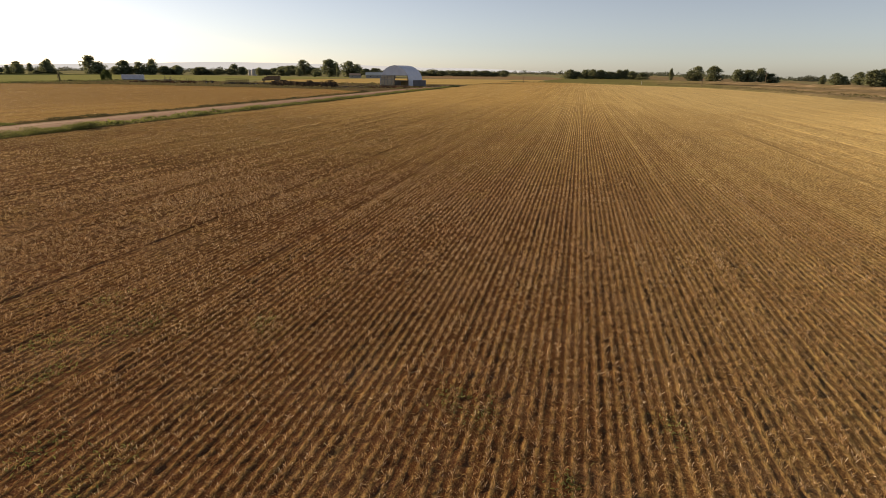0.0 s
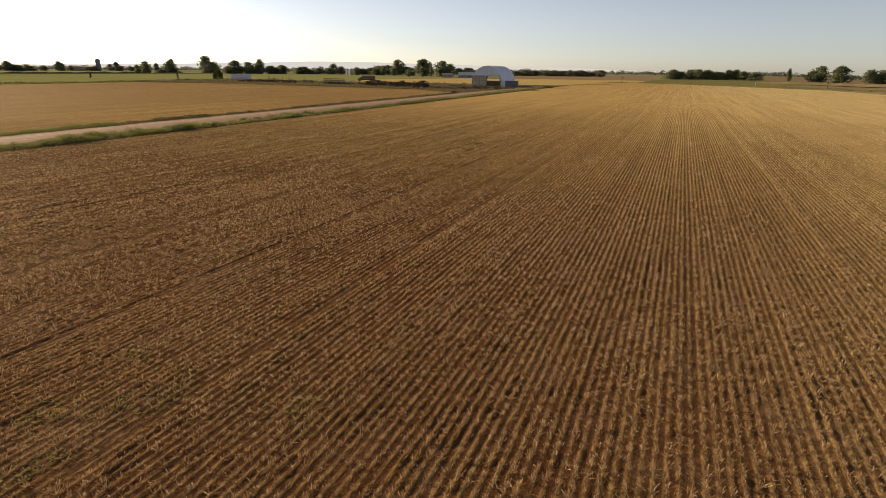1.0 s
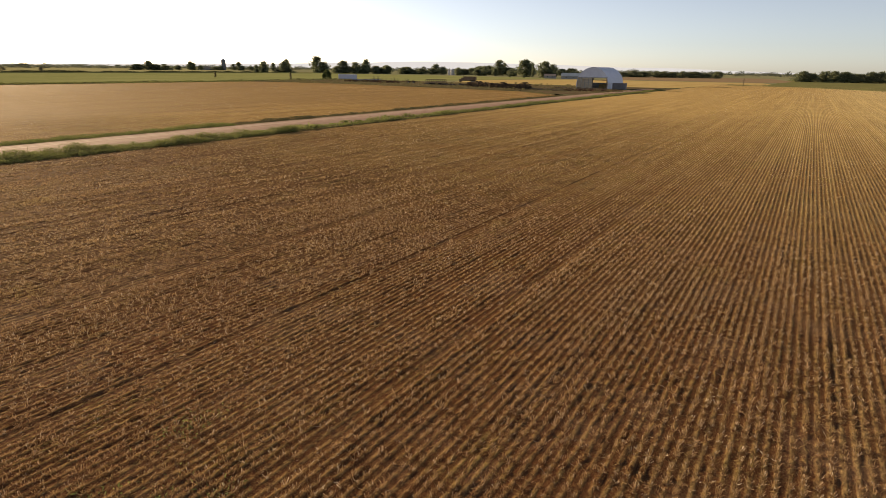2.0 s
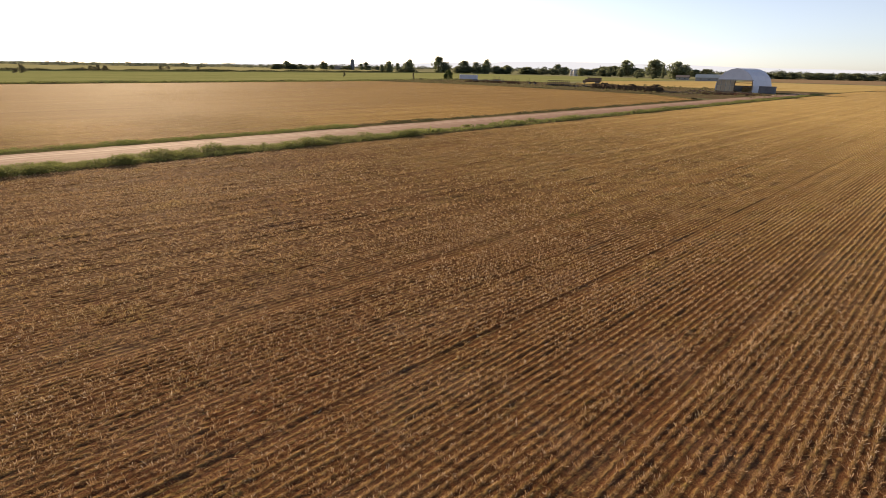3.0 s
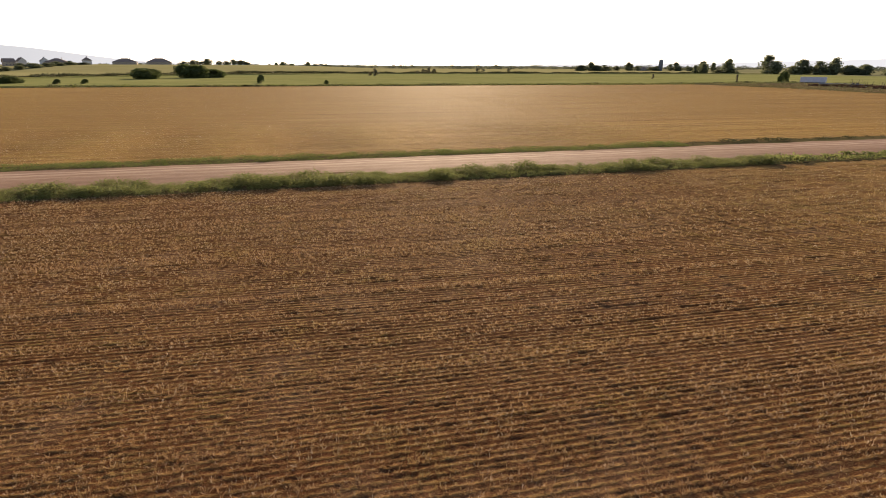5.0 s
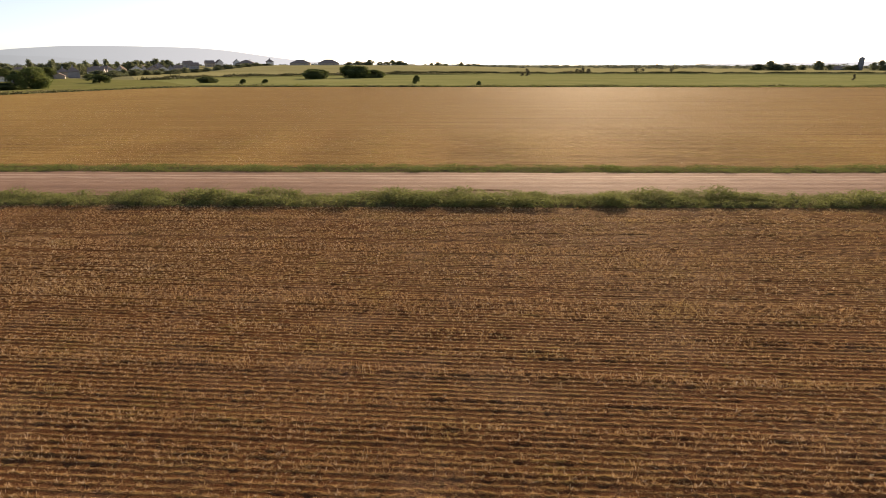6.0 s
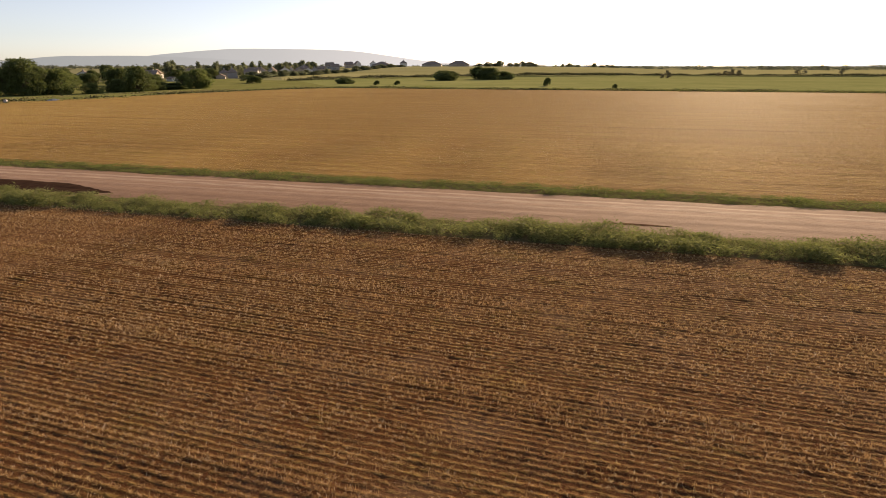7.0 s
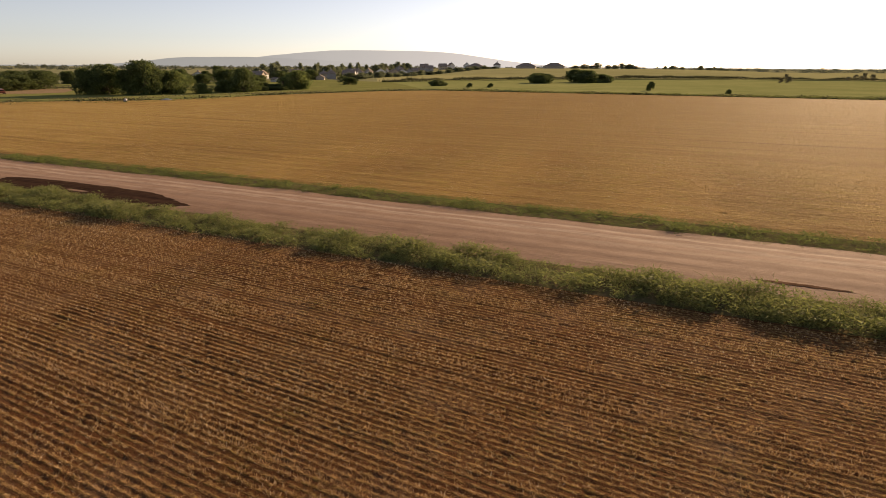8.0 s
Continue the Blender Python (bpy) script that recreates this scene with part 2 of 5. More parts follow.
m_grey = plain("grey_paint", (0.17, 0.175, 0.19), (0.12, 0.125, 0.135), 0.6, 0.6)
m_white = plain("white_paint", (0.62, 0.62, 0.66), (0.52, 0.52, 0.57), 0.5, 0.5)
m_grey_white = plain("dusty_white_plastic", (0.40, 0.39, 0.40), (0.30, 0.29, 0.29), 0.8, 0.6)
m_rust = plain("rusty_iron", (0.10, 0.055, 0.035), (0.16, 0.09, 0.055), 1.5, 0.85)
m_dark = plain("dark_iron", (0.035, 0.03, 0.028), (0.06, 0.05, 0.045), 1.5, 0.7)
m_wood = plain("weathered_wood", (0.21, 0.165, 0.12), (0.14, 0.105, 0.075), 1.2, 0.9)
m_hay = plain("hay", (0.34, 0.245, 0.11), (0.24, 0.17, 0.075), 2.0, 0.95)
m_oldhay = plain("weathered_hay", (0.075, 0.055, 0.038), (0.12, 0.09, 0.058), 0.8, 0.95)
m_bark = plain("bark", (0.10, 0.08, 0.06), (0.15, 0.12, 0.09), 2.0, 0.95)
m_rubber = plain("tyre_rubber", (0.02, 0.02, 0.02), (0.03, 0.03, 0.03), 3.0, 0.9)
m_red = plain("faded_red_paint", (0.22, 0.05, 0.03), (0.30, 0.09, 0.06), 1.0, 0.5)
m_blue = plain("blue_tarp", (0.10, 0.13, 0.16), (0.14, 0.17, 0.20), 1.0, 0.6)
m_shingle = plain("roof_shingles", (0.25, 0.20, 0.165), (0.32, 0.26, 0.215), 0.6, 0.95)
m_siding = [plain("siding_tan", (0.42, 0.35, 0.27), (0.36, 0.30, 0.23), 0.5), plain("siding_white", (0.68, 0.66, 0.62), (0.60, 0.58, 0.54), 0.5),
            plain("siding_grey", (0.33, 0.32, 0.31), (0.28, 0.27, 0.26), 0.5)]
m_churned = plain("churned_soil", (0.15, 0.088, 0.055), (0.09, 0.052, 0.033), 3.0, 0.95)
m_tin = plain("pale_roof_metal", (0.50, 0.51, 0.48), (0.40, 0.42, 0.39), 0.4, 0.6)
m_glass = Nodes("window_glass", 0.08).colour((0.03, 0.035, 0.04))


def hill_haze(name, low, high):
    """A glowing ridge with air haze painted into its colour, palest towards the sun."""
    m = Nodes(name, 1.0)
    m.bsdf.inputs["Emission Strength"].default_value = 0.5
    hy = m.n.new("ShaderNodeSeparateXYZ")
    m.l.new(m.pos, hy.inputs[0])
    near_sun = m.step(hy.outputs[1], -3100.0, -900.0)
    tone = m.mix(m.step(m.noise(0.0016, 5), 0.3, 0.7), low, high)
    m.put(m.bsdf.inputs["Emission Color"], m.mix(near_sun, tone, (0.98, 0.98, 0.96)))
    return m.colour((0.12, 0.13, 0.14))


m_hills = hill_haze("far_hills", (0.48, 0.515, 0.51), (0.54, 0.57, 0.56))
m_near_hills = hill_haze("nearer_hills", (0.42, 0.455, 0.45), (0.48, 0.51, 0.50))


# ---------------------------------------------------------------- mesh helpers
rng = np.random.default_rng(7)


def raw_mesh(name, verts, faces, material):
    """A mesh straight from arrays of corners and of faces of one size."""
    verts, faces = np.asarray(verts, np.float32), np.asarray(faces, np.int32)
    me = bpy.data.meshes.new(name)
    k = faces.shape[1]
    me.vertices.add(len(verts))
    me.vertices.foreach_set("co", verts.ravel())
    me.loops.add(faces.size)
    me.loops.foreach_set("vertex_index", faces.ravel())
    me.polygons.add(len(faces))
    me.polygons.foreach_set("loop_start", np.arange(0, faces.size, k, dtype=np.int32))
    me.update(calc_edges=True)
    me.materials.append(material)
    return me


def part(name, bm, material, parent=None, label=""):
    me = bpy.data.meshes.new(name)
    bmesh.ops.recalc_face_normals(bm, faces=bm.faces)
    bm.to_mesh(me)
    bm.free()
    me.materials.append(material)
    ob = new(name, me)
    ob.parent = parent
    return tagged(ob, label)


def box(bm, x0, x1, y0, y1, z0, z1, bevel=0.0):
    made = bmesh.ops.create_cube(bm, size=1.0, matrix=Matrix.Translation(((x0 + x1) / 2, (y0 + y1) / 2, (z0 + z1) / 2)) @ Matrix.Diagonal((x1 - x0, y1 - y0, z1 - z0, 1)))
    if bevel:
        edges = {e for v in made["verts"] for e in v.link_edges}
        bmesh.ops.bevel(bm, geom=list(edges), offset=bevel, segments=1, affect="EDGES")
    return bm


def boxes(*dims, bevel=0.0):
    bm = bmesh.new()
    for d in dims:
        box(bm, *d, bevel=bevel)
    return bm


def tube(bm, a, b, r0, r1, sides=8):
    a, b = Vector(a), Vector(b)
    turn = (b - a).to_track_quat("Z", "Y").to_matrix().to_4x4()
    bmesh.ops.create_cone(bm, cap_ends=True, segments=sides, radius1=r0, radius2=r1, depth=(b - a).length,
                          matrix=Matrix.Translation((a + b) / 2) @ turn)
    return bm


def tubes(*rows, sides=8):
    bm = bmesh.new()
    for r in rows:
        tube(bm, *r, sides=sides)
    return bm


def thing(name, x, y, z=0.0, turn=0.0, label="", category="", group="", kind=""):
    ob = new(name)
    ob.matrix_world = pose(x, y, z, 0, 0, turn)
    return tagged(ob, label, category, group, kind)


def blades(base, way, length, width, bend=0.25):
    """Pointed leaves, two triangles each: base points, unit directions, lengths and widths as arrays."""
    n = len(base)
    side = np.cross(way, rng.normal(size=(n, 3)))
    side /= np.linalg.norm(side, axis=1, keepdims=True) + 1e-9
    mid = base + way * (length * 0.45)[:, None]
    tip = base + way * length[:, None] + np.c_[rng.normal(size=(n, 2)) * bend, -np.abs(rng.normal(size=n)) * bend * 0.5] * length[:, None]
    half = side * (width / 2)[:, None]
    v = np.stack([base, mid - half, tip, mid + half], 1).reshape(-1, 3)
    f = np.arange(4 * n, dtype=np.int32).reshape(-1, 4)
    return v, f


def stalks(base, way, length, width):
    """Cut stalks, one triangle each, blunt at the top."""
    n = len(base)
    a = rng.uniform(0, 2 * math.pi, n)
    half = np.c_[np.cos(a), np.sin(a), rng.normal(size=n) * 0.6] * (width / 2)[:, None]
    top = base + way * length[:, None]
    v = np.stack([base, top - half, top + half], 1).reshape(-1, 3)
    return v, np.arange(3 * n, dtype=np.int32).reshape(-1, 3)


def up_ways(n, lean):
    a = np.c_[rng.normal(size=(n, 2)) * lean, np.ones(n)]
    return a / np.linalg.norm(a, axis=1, keepdims=True)


def ripple(x, y, scale, seed=0.0):
    """A cheap smooth random field for arrays, about -1 to 1."""
    s = np.zeros_like(x)
    for i, (a, b, p) in enumerate(((1.0, 0.31, 0.3), (-0.47, 1.13, 1.7), (1.71, -0.83, 4.1), (0.61, 2.03, 2.2), (-2.3, 0.4, 5.2))):
        s = s + np.sin((a * x + b * y) / scale + p + seed * (i + 1))
    return s / 2.6


# ---------------------------------------------------------------- ground
def sheet(name, corners, z, material, label, category="ground"):
    bm = bmesh.new()
    bm.faces.new([bm.verts.new((x, y, z)) for x, y in corners])
    return tagged(part(name, bm, material), label, category, kind="structure")


def land_drop(x, y):
    """How far the land falls away beyond the north-east bank."""
    x, y = np.asarray(x, float), np.asarray(y, float)
    far = np.clip(np.hypot(x, y) - 340, 0, None)
    side = np.clip((np.degrees(np.arctan2(x, y)) - 4) / 18, 0, 1) * np.clip((100 - np.degrees(np.arctan2(x, y))) / 30, 0, 1)
    return 0.0075 * far * side * side * (3 - 2 * side)


def falling_sheet(name, xs, ys, z, material, label):
    """A wide sheet of land that follows the fall."""
    gx, gy = np.meshgrid(xs, ys)
    i = np.arange(gx.size).reshape(gx.shape)
    f = np.stack([i[:-1, :-1], i[:-1, 1:], i[1:, 1:], i[1:, :-1]], -1).reshape(-1, 4)
    ob = new(name, raw_mesh(name, np.stack([gx, gy, z - land_drop(gx, gy)], -1).reshape(-1, 3), f, material))
    return tagged(ob, label, "ground", kind="structure")


falling_sheet("ground", np.linspace(-4800, 4800, 97), np.linspace(-4800, 4800, 97), -0.12, m_plain, "flat dry olive plain reaching to the horizon")
NEAR_WEST, ROAD_EAST, ROAD_WEST, FAR_EAST = -61.8, -65.6, -75.4, -78.2
sheet("stubble_field_ground", [(NEAR_WEST, -260), (84, -260), (84, 238), (67, 330), (-11, 428), (-58, 442), (NEAR_WEST, 440)], 0.0, m_field,
      "harvested grain field of brown soil with golden stubble rows", "field")
sheet("far_field_ground", [(FAR_EAST, -215), (FAR_EAST, 196), (-104, 218), (-144, 224), (-234, 240), (-288, 224), (-280, -100), (-262, -118), (-215, -137), (-169, -148), (-141, -184), (-100, -212)], 0.0, m_far_field,
      "harvested golden stubble field across the dirt road", "field")
sheet("crop_field_ground", [(-284, -110), (-284, 225), (-240, 300), (-240, 620), (-620, 640), (-640, -40), (-395, -186)], -0.05, m_crop, "level field of low green crop", "field")
sheet("pasture_ground", [(-640, -60), (-640, 700), (-1500, 900), (-1500, -420), (-560, -290), (-395, -195)], -0.07, m_pale, "pale olive pasture behind the green crop", "field")
sheet("bank_ground", [(-100, -214), (-141, -186), (-169, -150), (-215, -139), (-262, -120), (-284, -104), (-395, -184), (-420, -260), (-260, -330), (-100, -330)], -0.04, m_bank, "rough green grass along the ditch below the houses")
m_dirt = rough_ground("bare_dirt", (0.34, 0.24, 0.145), (0.29, 0.20, 0.12), (0.22, 0.19, 0.09), 0.06, 1.5)
sheet("bare_ground", [(-170, -240), (-176, -228), (-188, -226), (-204, -244), (-216, -262), (-202, -292), (-160, -270)], -0.02, m_dirt, "bare tan dirt lane between trees")
sheet("yard_ground", [(NEAR_WEST - 13, 206), (-104, 219.5), (-144, 226), (-234, 242), (-288, 226), (-300, 330), (-180, 330), (-70, 330), (-58, 300)], -0.02, m_yard, "bare trodden farmyard dirt with weeds")
sheet("golden_field_ground", [(-60, 330), (-210, 332), (-238, 420), (-200, 560), (-40, 560), (-12, 432), (-58, 444)], -0.03, m_gold, "pale golden stubble field behind the barn", "field")
sheet("ploughed_ground", [(-190, 590), (-30, 585), (-20, 690), (-60, 1000), (-260, 1000)], -0.025, m_dirt, "bare brown ploughed field before far trees", "field")
sheet("scrub_ground", [(85, -200), (85, 239), (150, 239), (150, -200)], -0.03, m_scrub, "rough weedy ground with bare dirt patches")
sheet("scrub_ground", [(85, 239), (68, 332), (-10, 430), (-30, 470), (60, 470), (150, 360), (150, 239)], -0.03, m_scrub, "rough weedy ground with bare dirt patches")
falling_sheet("scrub_ground", np.linspace(-30, 900, 60), np.linspace(440, 1500, 60), -0.035, m_scrub, "rough weedy ground with bare dirt patches")
falling_sheet("scrub_ground", np.linspace(120, 900, 50), np.linspace(-200, 440, 40), -0.035, m_scrub, "rough weedy ground with bare dirt patches")
sheet("verge_ground", [(NEAR_WEST, -260), (NEAR_WEST, 300), (ROAD_EAST - 0.5, 300), (ROAD_EAST - 0.5, -260)], -0.01, m_verge, "dark soil verge under roadside weeds")
sheet("verge_ground", [(ROAD_WEST + 0.4, -260), (ROAD_WEST + 0.4, 205), (FAR_EAST, 197), (FAR_EAST, -260)], -0.01, m_verge, "dark soil verge under low roadside grass")


def road_height(x, y):
    """A crowned road with two pairs of shallow ruts, level with its verges at the edges."""
    mid = (ROAD_WEST + ROAD_EAST) / 2
    z = 0.03 + 0.05 * (1 - ((x - mid) / 5.0) ** 2)
    for rut in (-2.9, -1.2, 1.0, 2.7):
        z = z - 0.035 * np.exp(-((x - mid - rut - 0.15 * np.sin(y / 17 + rut)) / 0.28) ** 2)
    z = z + 0.012 * ripple(x, y, 1.3)
    return -0.006 + z * np.clip((4.95 - np.abs(x - mid)) / 0.9, 0, 1)


def dirt_road():
    xs = np.linspace(ROAD_WEST, ROAD_EAST, 29)
    ys = np.concatenate([np.linspace(-260, -70, 20), np.linspace(-68, 120, 190), np.linspace(122, 300, 40)])
    gx, gy = np.meshgrid(xs, ys)
    z = road_height(gx, gy)
    mid = (ROAD_WEST + ROAD_EAST) / 2
    gx = gx + np.where(np.abs(gx - mid) > 4.7, 0.25 * ripple(gy, gy * 0.3, 3.0), 0)
    n, k = len(ys), len(xs)
    i = np.arange(n * k).reshape(n, k)
    f = np.stack([i[:-1, :-1], i[:-1, 1:], i[1:, 1:], i[1:, :-1]], -1).reshape(-1, 4)
    ob = new("road", raw_mesh("road", np.stack([gx, gy, z], -1).reshape(-1, 3), f, m_road))
    return tagged(ob, "reddish tan dirt road with pale wheel tracks", "road", kind="structure")


dirt_road()


def damp_patch(x, y, wide, long, seed, ragged, material, label):
    """A thin film of dark soil that follows the road's surface."""
    turns, rings = 150, 9
    verts = []
    for i in range(turns):
        a = 2 * math.pi * i / turns
        r = 1 + 0.07 * math.sin(2 * a + seed) + 0.04 * math.sin(5 * a + 2 * seed)
        r += ragged * noise.noise((7 * math.cos(a), 7 * math.sin(a), seed)) + 0.5 * ragged * noise.noise((19 * math.cos(a), 19 * math.sin(a), seed))
        for k in range(rings):
            q = r * (k + 1) / rings
            px, py = x + wide / 2 * q * math.cos(a), y + long / 2 * q * math.sin(a)
            lift = 0.022 if k < rings - 1 else 0.006
            verts.append((px, py, float(road_height(np.float64(px), np.float64(py))) + lift))
    faces = [(i * rings + k, i * rings + k + 1, (i + 1) % turns * rings + k + 1, (i + 1) % turns * rings + k) for i in range(turns) for k in range(rings - 1)]
    ob = new("damp_soil_patch", raw_mesh("damp_soil_patch", verts, faces, material))
    return tagged(ob, label, "ground", kind="structure")


damp_patch(-67.3, -42.0, 4.8, 27.0, 0.4, 0.07, m_damp, "dark damp patch of soil on the dirt road")
damp_patch(-67.3, 14.9, 0.42, 4.4, 2.0, 0.5, m_churned, "short churned brown rut in the dirt road")


def ditch_bank(points, height, width, name, label):
    """A low uneven earth bank along a line."""
    verts, faces = [], []
    row = 0
    for (x0, y0), (x1, y1) in zip(points, points[1:]):
        d = math.hypot(x1 - x0, y1 - y0)
        nx, ny = -(y1 - y0) / d, (x1 - x0) / d
        steps = max(2, int(d / 3))
        for s in range(steps):
            t = s / steps
            for k in range(7):
                u = k / 6 * 2 - 1
                x, y = x0 + (x1 - x0) * t + nx * u * width / 2, y0 + (y1 - y0) * t + ny * u * width / 2
                h = height * (1 - u * u) * (0.75 + 0.5 * noise.noise((x * 0.07, y * 0.07, 3))) + 0.25 * noise.noise((x * 0.4, y * 0.4, 7)) * (1 - u * u)
                verts.append((x, y, h - 0.1))
            row += 1
    for r in range(row - 1):
        for k in range(6):
            a = r * 7 + k
            faces.append((a, a + 1, a + 8, a + 7))
    ob = new(name, raw_mesh(name, verts, faces, m_scrub if name.startswith("scrub") else m_bank if height > 0.6 else m_verge))
    return tagged(ob, label, "bank", kind="structure")


ditch_bank([(-140, -188), (-170, -152), (-216, -141), (-264, -122), (-284, -104), (-288, 60), (-292, 226), (-305, 330)], 0.9, 7, "ditch_bank", "low grassy ditch bank along the field edge")
ditch_bank([(-395, -190), (-470, -140), (-560, -60), (-625, 60), (-640, 300), (-645, 640)], 1.3, 8, "ditch_bank", "dark weedy ditch bank between crop and pasture")
ditch_bank([(-80, 199), (-104, 220), (-144, 226), (-234, 242), (-288, 226)], 0.5, 3.5, "ditch_bank", "low dark dirt bank between stubble and farmyard")
ditch_bank([(108, 120), (112, 260), (100, 350), (40, 440), (-30, 475)], 1.3, 16, "scrub_bank", "long uneven weedy bank beyond the stubble field")
ditch_bank([(150, 120), (160, 300), (140, 420), (60, 540)], 2.0, 22, "scrub_bank", "long uneven weedy bank beyond the stubble field")
ditch_bank([(86, 60), (86, 240), (69, 333), (-9, 432), (-56, 446)], 0.8, 9, "scrub_bank", "low weedy bank at the stubble field's end")


def ridge(first, last, away, rise, material, label):
    """One ridge round part of the horizon; rise gives its height in degrees."""
    verts, faces = [], []
    n = int((last - first) * 1.4)
    for i in range(n + 1):
        deg = first + (last - first) * i / n
        yaw = radians(deg)
        e = rise(deg) + 0.05 * noise.noise((deg * 0.21, away, 0)) + 0.03 * noise.noise((deg * 0.7, away, 5))
        for h in (-40, max(-20, away * math.tan(radians(e)))):
            verts.append((-away * math.sin(yaw), away * math.cos(yaw), h))
    for i in range(n):
        a = 2 * i
        faces.append((a, a + 2, a + 3, a + 1))
    ob = new("backdrop", raw_mesh("backdrop", verts, faces, material))
    return tagged(ob, label, "hills", kind="structure")


def far_rise(deg):
    """Low in the north, almost nothing north-west, a long back in the west."""
    e = (0.35 + 0.42 * math.exp(-((deg - 33) / 14) ** 2)) * (1 - 0.85 * math.exp(-((deg - 78) / 20) ** 2))
    e *= min(1, max(0.0, (deg + 2) / 12)) * min(1, max(0.0, (105 - deg) / 20))
    return e + 1.58 * math.exp(-(abs(deg - 119) / 13.5) ** 3)


def near_rise(deg):
    """A level shoulder that falls away southward."""
    return 0.10 + 0.80 / (1 + math.exp((deg - 140) / 1.5)) / (1 + math.exp((122 - deg) / 3))


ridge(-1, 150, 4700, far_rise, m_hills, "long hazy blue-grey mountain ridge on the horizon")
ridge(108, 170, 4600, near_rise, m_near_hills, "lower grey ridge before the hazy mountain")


RISE = (-960.0, -170.0, 260.0, 430.0, 8.4)


def rise_height(x, y):
    """Height of the gentle swell under the far houses."""
    d = np.clip(1 - (((x - RISE[0]) / RISE[2]) ** 2 + ((y - RISE[1]) / RISE[3]) ** 2), 0, 1)
    return RISE[4] * d * d * (3 - 2 * d)


def low_rise():
    """A broad gentle swell of the pasture."""
    n = 40
    u, w = np.meshgrid(np.linspace(-1, 1, n), np.linspace(-1, 1, n))
    x, y = RISE[0] + u * RISE[2], RISE[1] + w * RISE[3]
    i = np.arange(n * n).reshape(n, n)
    f = np.stack([i[:-1, :-1], i[:-1, 1:], i[1:, 1:], i[1:, :-1]], -1).reshape(-1, 4)
    ob = new("low_rise", raw_mesh("low_rise", np.stack([x, y, rise_height(x, y) - 0.15], -1).reshape(-1, 3), f, m_pale))
    return tagged(ob, "broad gentle swell of pale olive pasture", "ground", kind="structure")


low_rise()

# ---------------------------------------------------------------- stubble and weeds
# bare wheel lines and thicker swaths of straw: x where they cross y = 0, and how far they lean to the rows
TRACKS = [(-18.1, 0.0), (-11.8, 0.0), (-25.5, 0.0), (21.0, 0.0), (22.9, 0.0), (39.0, 0.0), (40.9, 0.0),
          (-82.6, 0.03), (-85.0, 0.03), (-91.5, 0.03), (-94.2, 0.03), (-103.6, 0.03), (-109.8, 0.03)]
SWATHS = [(-52.6, 0.015), (-51.6, 0.015), (-46.4, 0.015), (-45.4, 0.015), (-40.3, 0.015), (-33.5, 0.015), (-3.3, 0.0), (0.3, 0.0), (3.2, 0.0), (6.0, 0.0), (10.0, 0.0),
          (27.0, 0.0), (29.6, 0.0), (-81.0, 0.03), (-88.5, 0.03), (-98.0, 0.03), (-102.0, 0.03)]


def bend(x, y):
    """How far a drilled row strays sideways; those in the west fan out a little."""
    fan = 0.065 * np.clip((-15 - x) / 25, 0, 1) - 0.05 * np.clip((-50 - x) / 11.6, 0, 1)
    return 0.014 * ripple(x * 0.3, y, 4.0) + 0.03 * by_row(x, 1) + np.where(x > NEAR_WEST, fan, 0.0) * 40 * np.tanh(y / 40)


def by_row(x, k):
    """A lasting random number from -1 to 1 for each drilled row."""
    q = np.sin(np.rint(x / ROW) * 12.9898 + 78.233 * k) * 43758.5453
    return 2 * (q - np.floor(q)) - 1


def on_line(x, y, lines, half):
    hit = np.zeros(np.shape(x), bool)
    for at, lean in lines:
        hit |= np.abs(x - at - lean * y) < half
    return hit


def furrows(x0, x1, y0, y1, per_row, step, high, material, fade_west=0.0, fade_north=0.0):
    """Low drilled ridges of soil and trodden straw, one to a row."""
    xs = np.arange(math.ceil(x0 / ROW), math.floor(x1 / ROW) + 1e-6, 1 / per_row) * ROW
    ys = np.arange(y0, y1 + step / 2, step)
    gx, gy = np.meshgrid(xs, ys)
    ridge = 0.5 + 0.5 * np.cos(2 * math.pi * gx / ROW)
    lump = np.clip(0.75 + 0.48 * rng.normal(size=gx.shape) + 0.25 * ripple(gx * 1.7, gy, 0.8), 0.1, 1.7)
    wild = np.clip(0.5 + 0.5 * ripple(gx, gy, 2.4, 1.0), 0, 1)
    lump = lump * np.clip(1 + 0.32 * by_row(gx, 2) + 0.3 * by_row(gx, 3) * ripple(gx * 0, gy, 5.0), 0.3, 1.8)
    z = high * ridge * lump * (1.2 - 0.5 * wild) + (0.006 + 0.016 * wild) * np.abs(rng.normal(size=gx.shape)) + 0.008 * (1 + ripple(gx, gy, 0.45, 3.0))
    inside = np.minimum(np.minimum(gx - xs[0], xs[-1] - gx), np.minimum(gy - ys[0], ys[-1] - gy))
    z = 0.004 + z * np.clip(inside / 0.4, 0.3, 1)
    if fade_north:
        z = 0.004 + (z - 0.004) * np.clip((ys[-1] - gy) / fade_north, 0, 1)
    if fade_west:
        z = 0.004 + (z - 0.004) * np.clip((gx - xs[0]) / fade_west, 0, 1)
    z = np.where(on_line(gx, gy, TRACKS, 0.26), 0.004 + 0.25 * z, z)
    gx, gy = gx + bend(gx, gy), gy + rng.uniform(-0.3, 0.3, gx.shape) * step * (inside > 0.5)
    i = np.arange(gx.size).reshape(gx.shape)
    f = np.stack([i[:-1, :-1], i[:-1, 1:], i[1:, 1:], i[1:, :-1]], -1).reshape(-1, 4)
    ob = new("furrowed_ground", raw_mesh("furrowed_ground", np.stack([gx, gy, z], -1).reshape(-1, 3), f, material))
    return tagged(ob, "low drilled ridges of reddish brown soil and straw", "field", kind="structure")


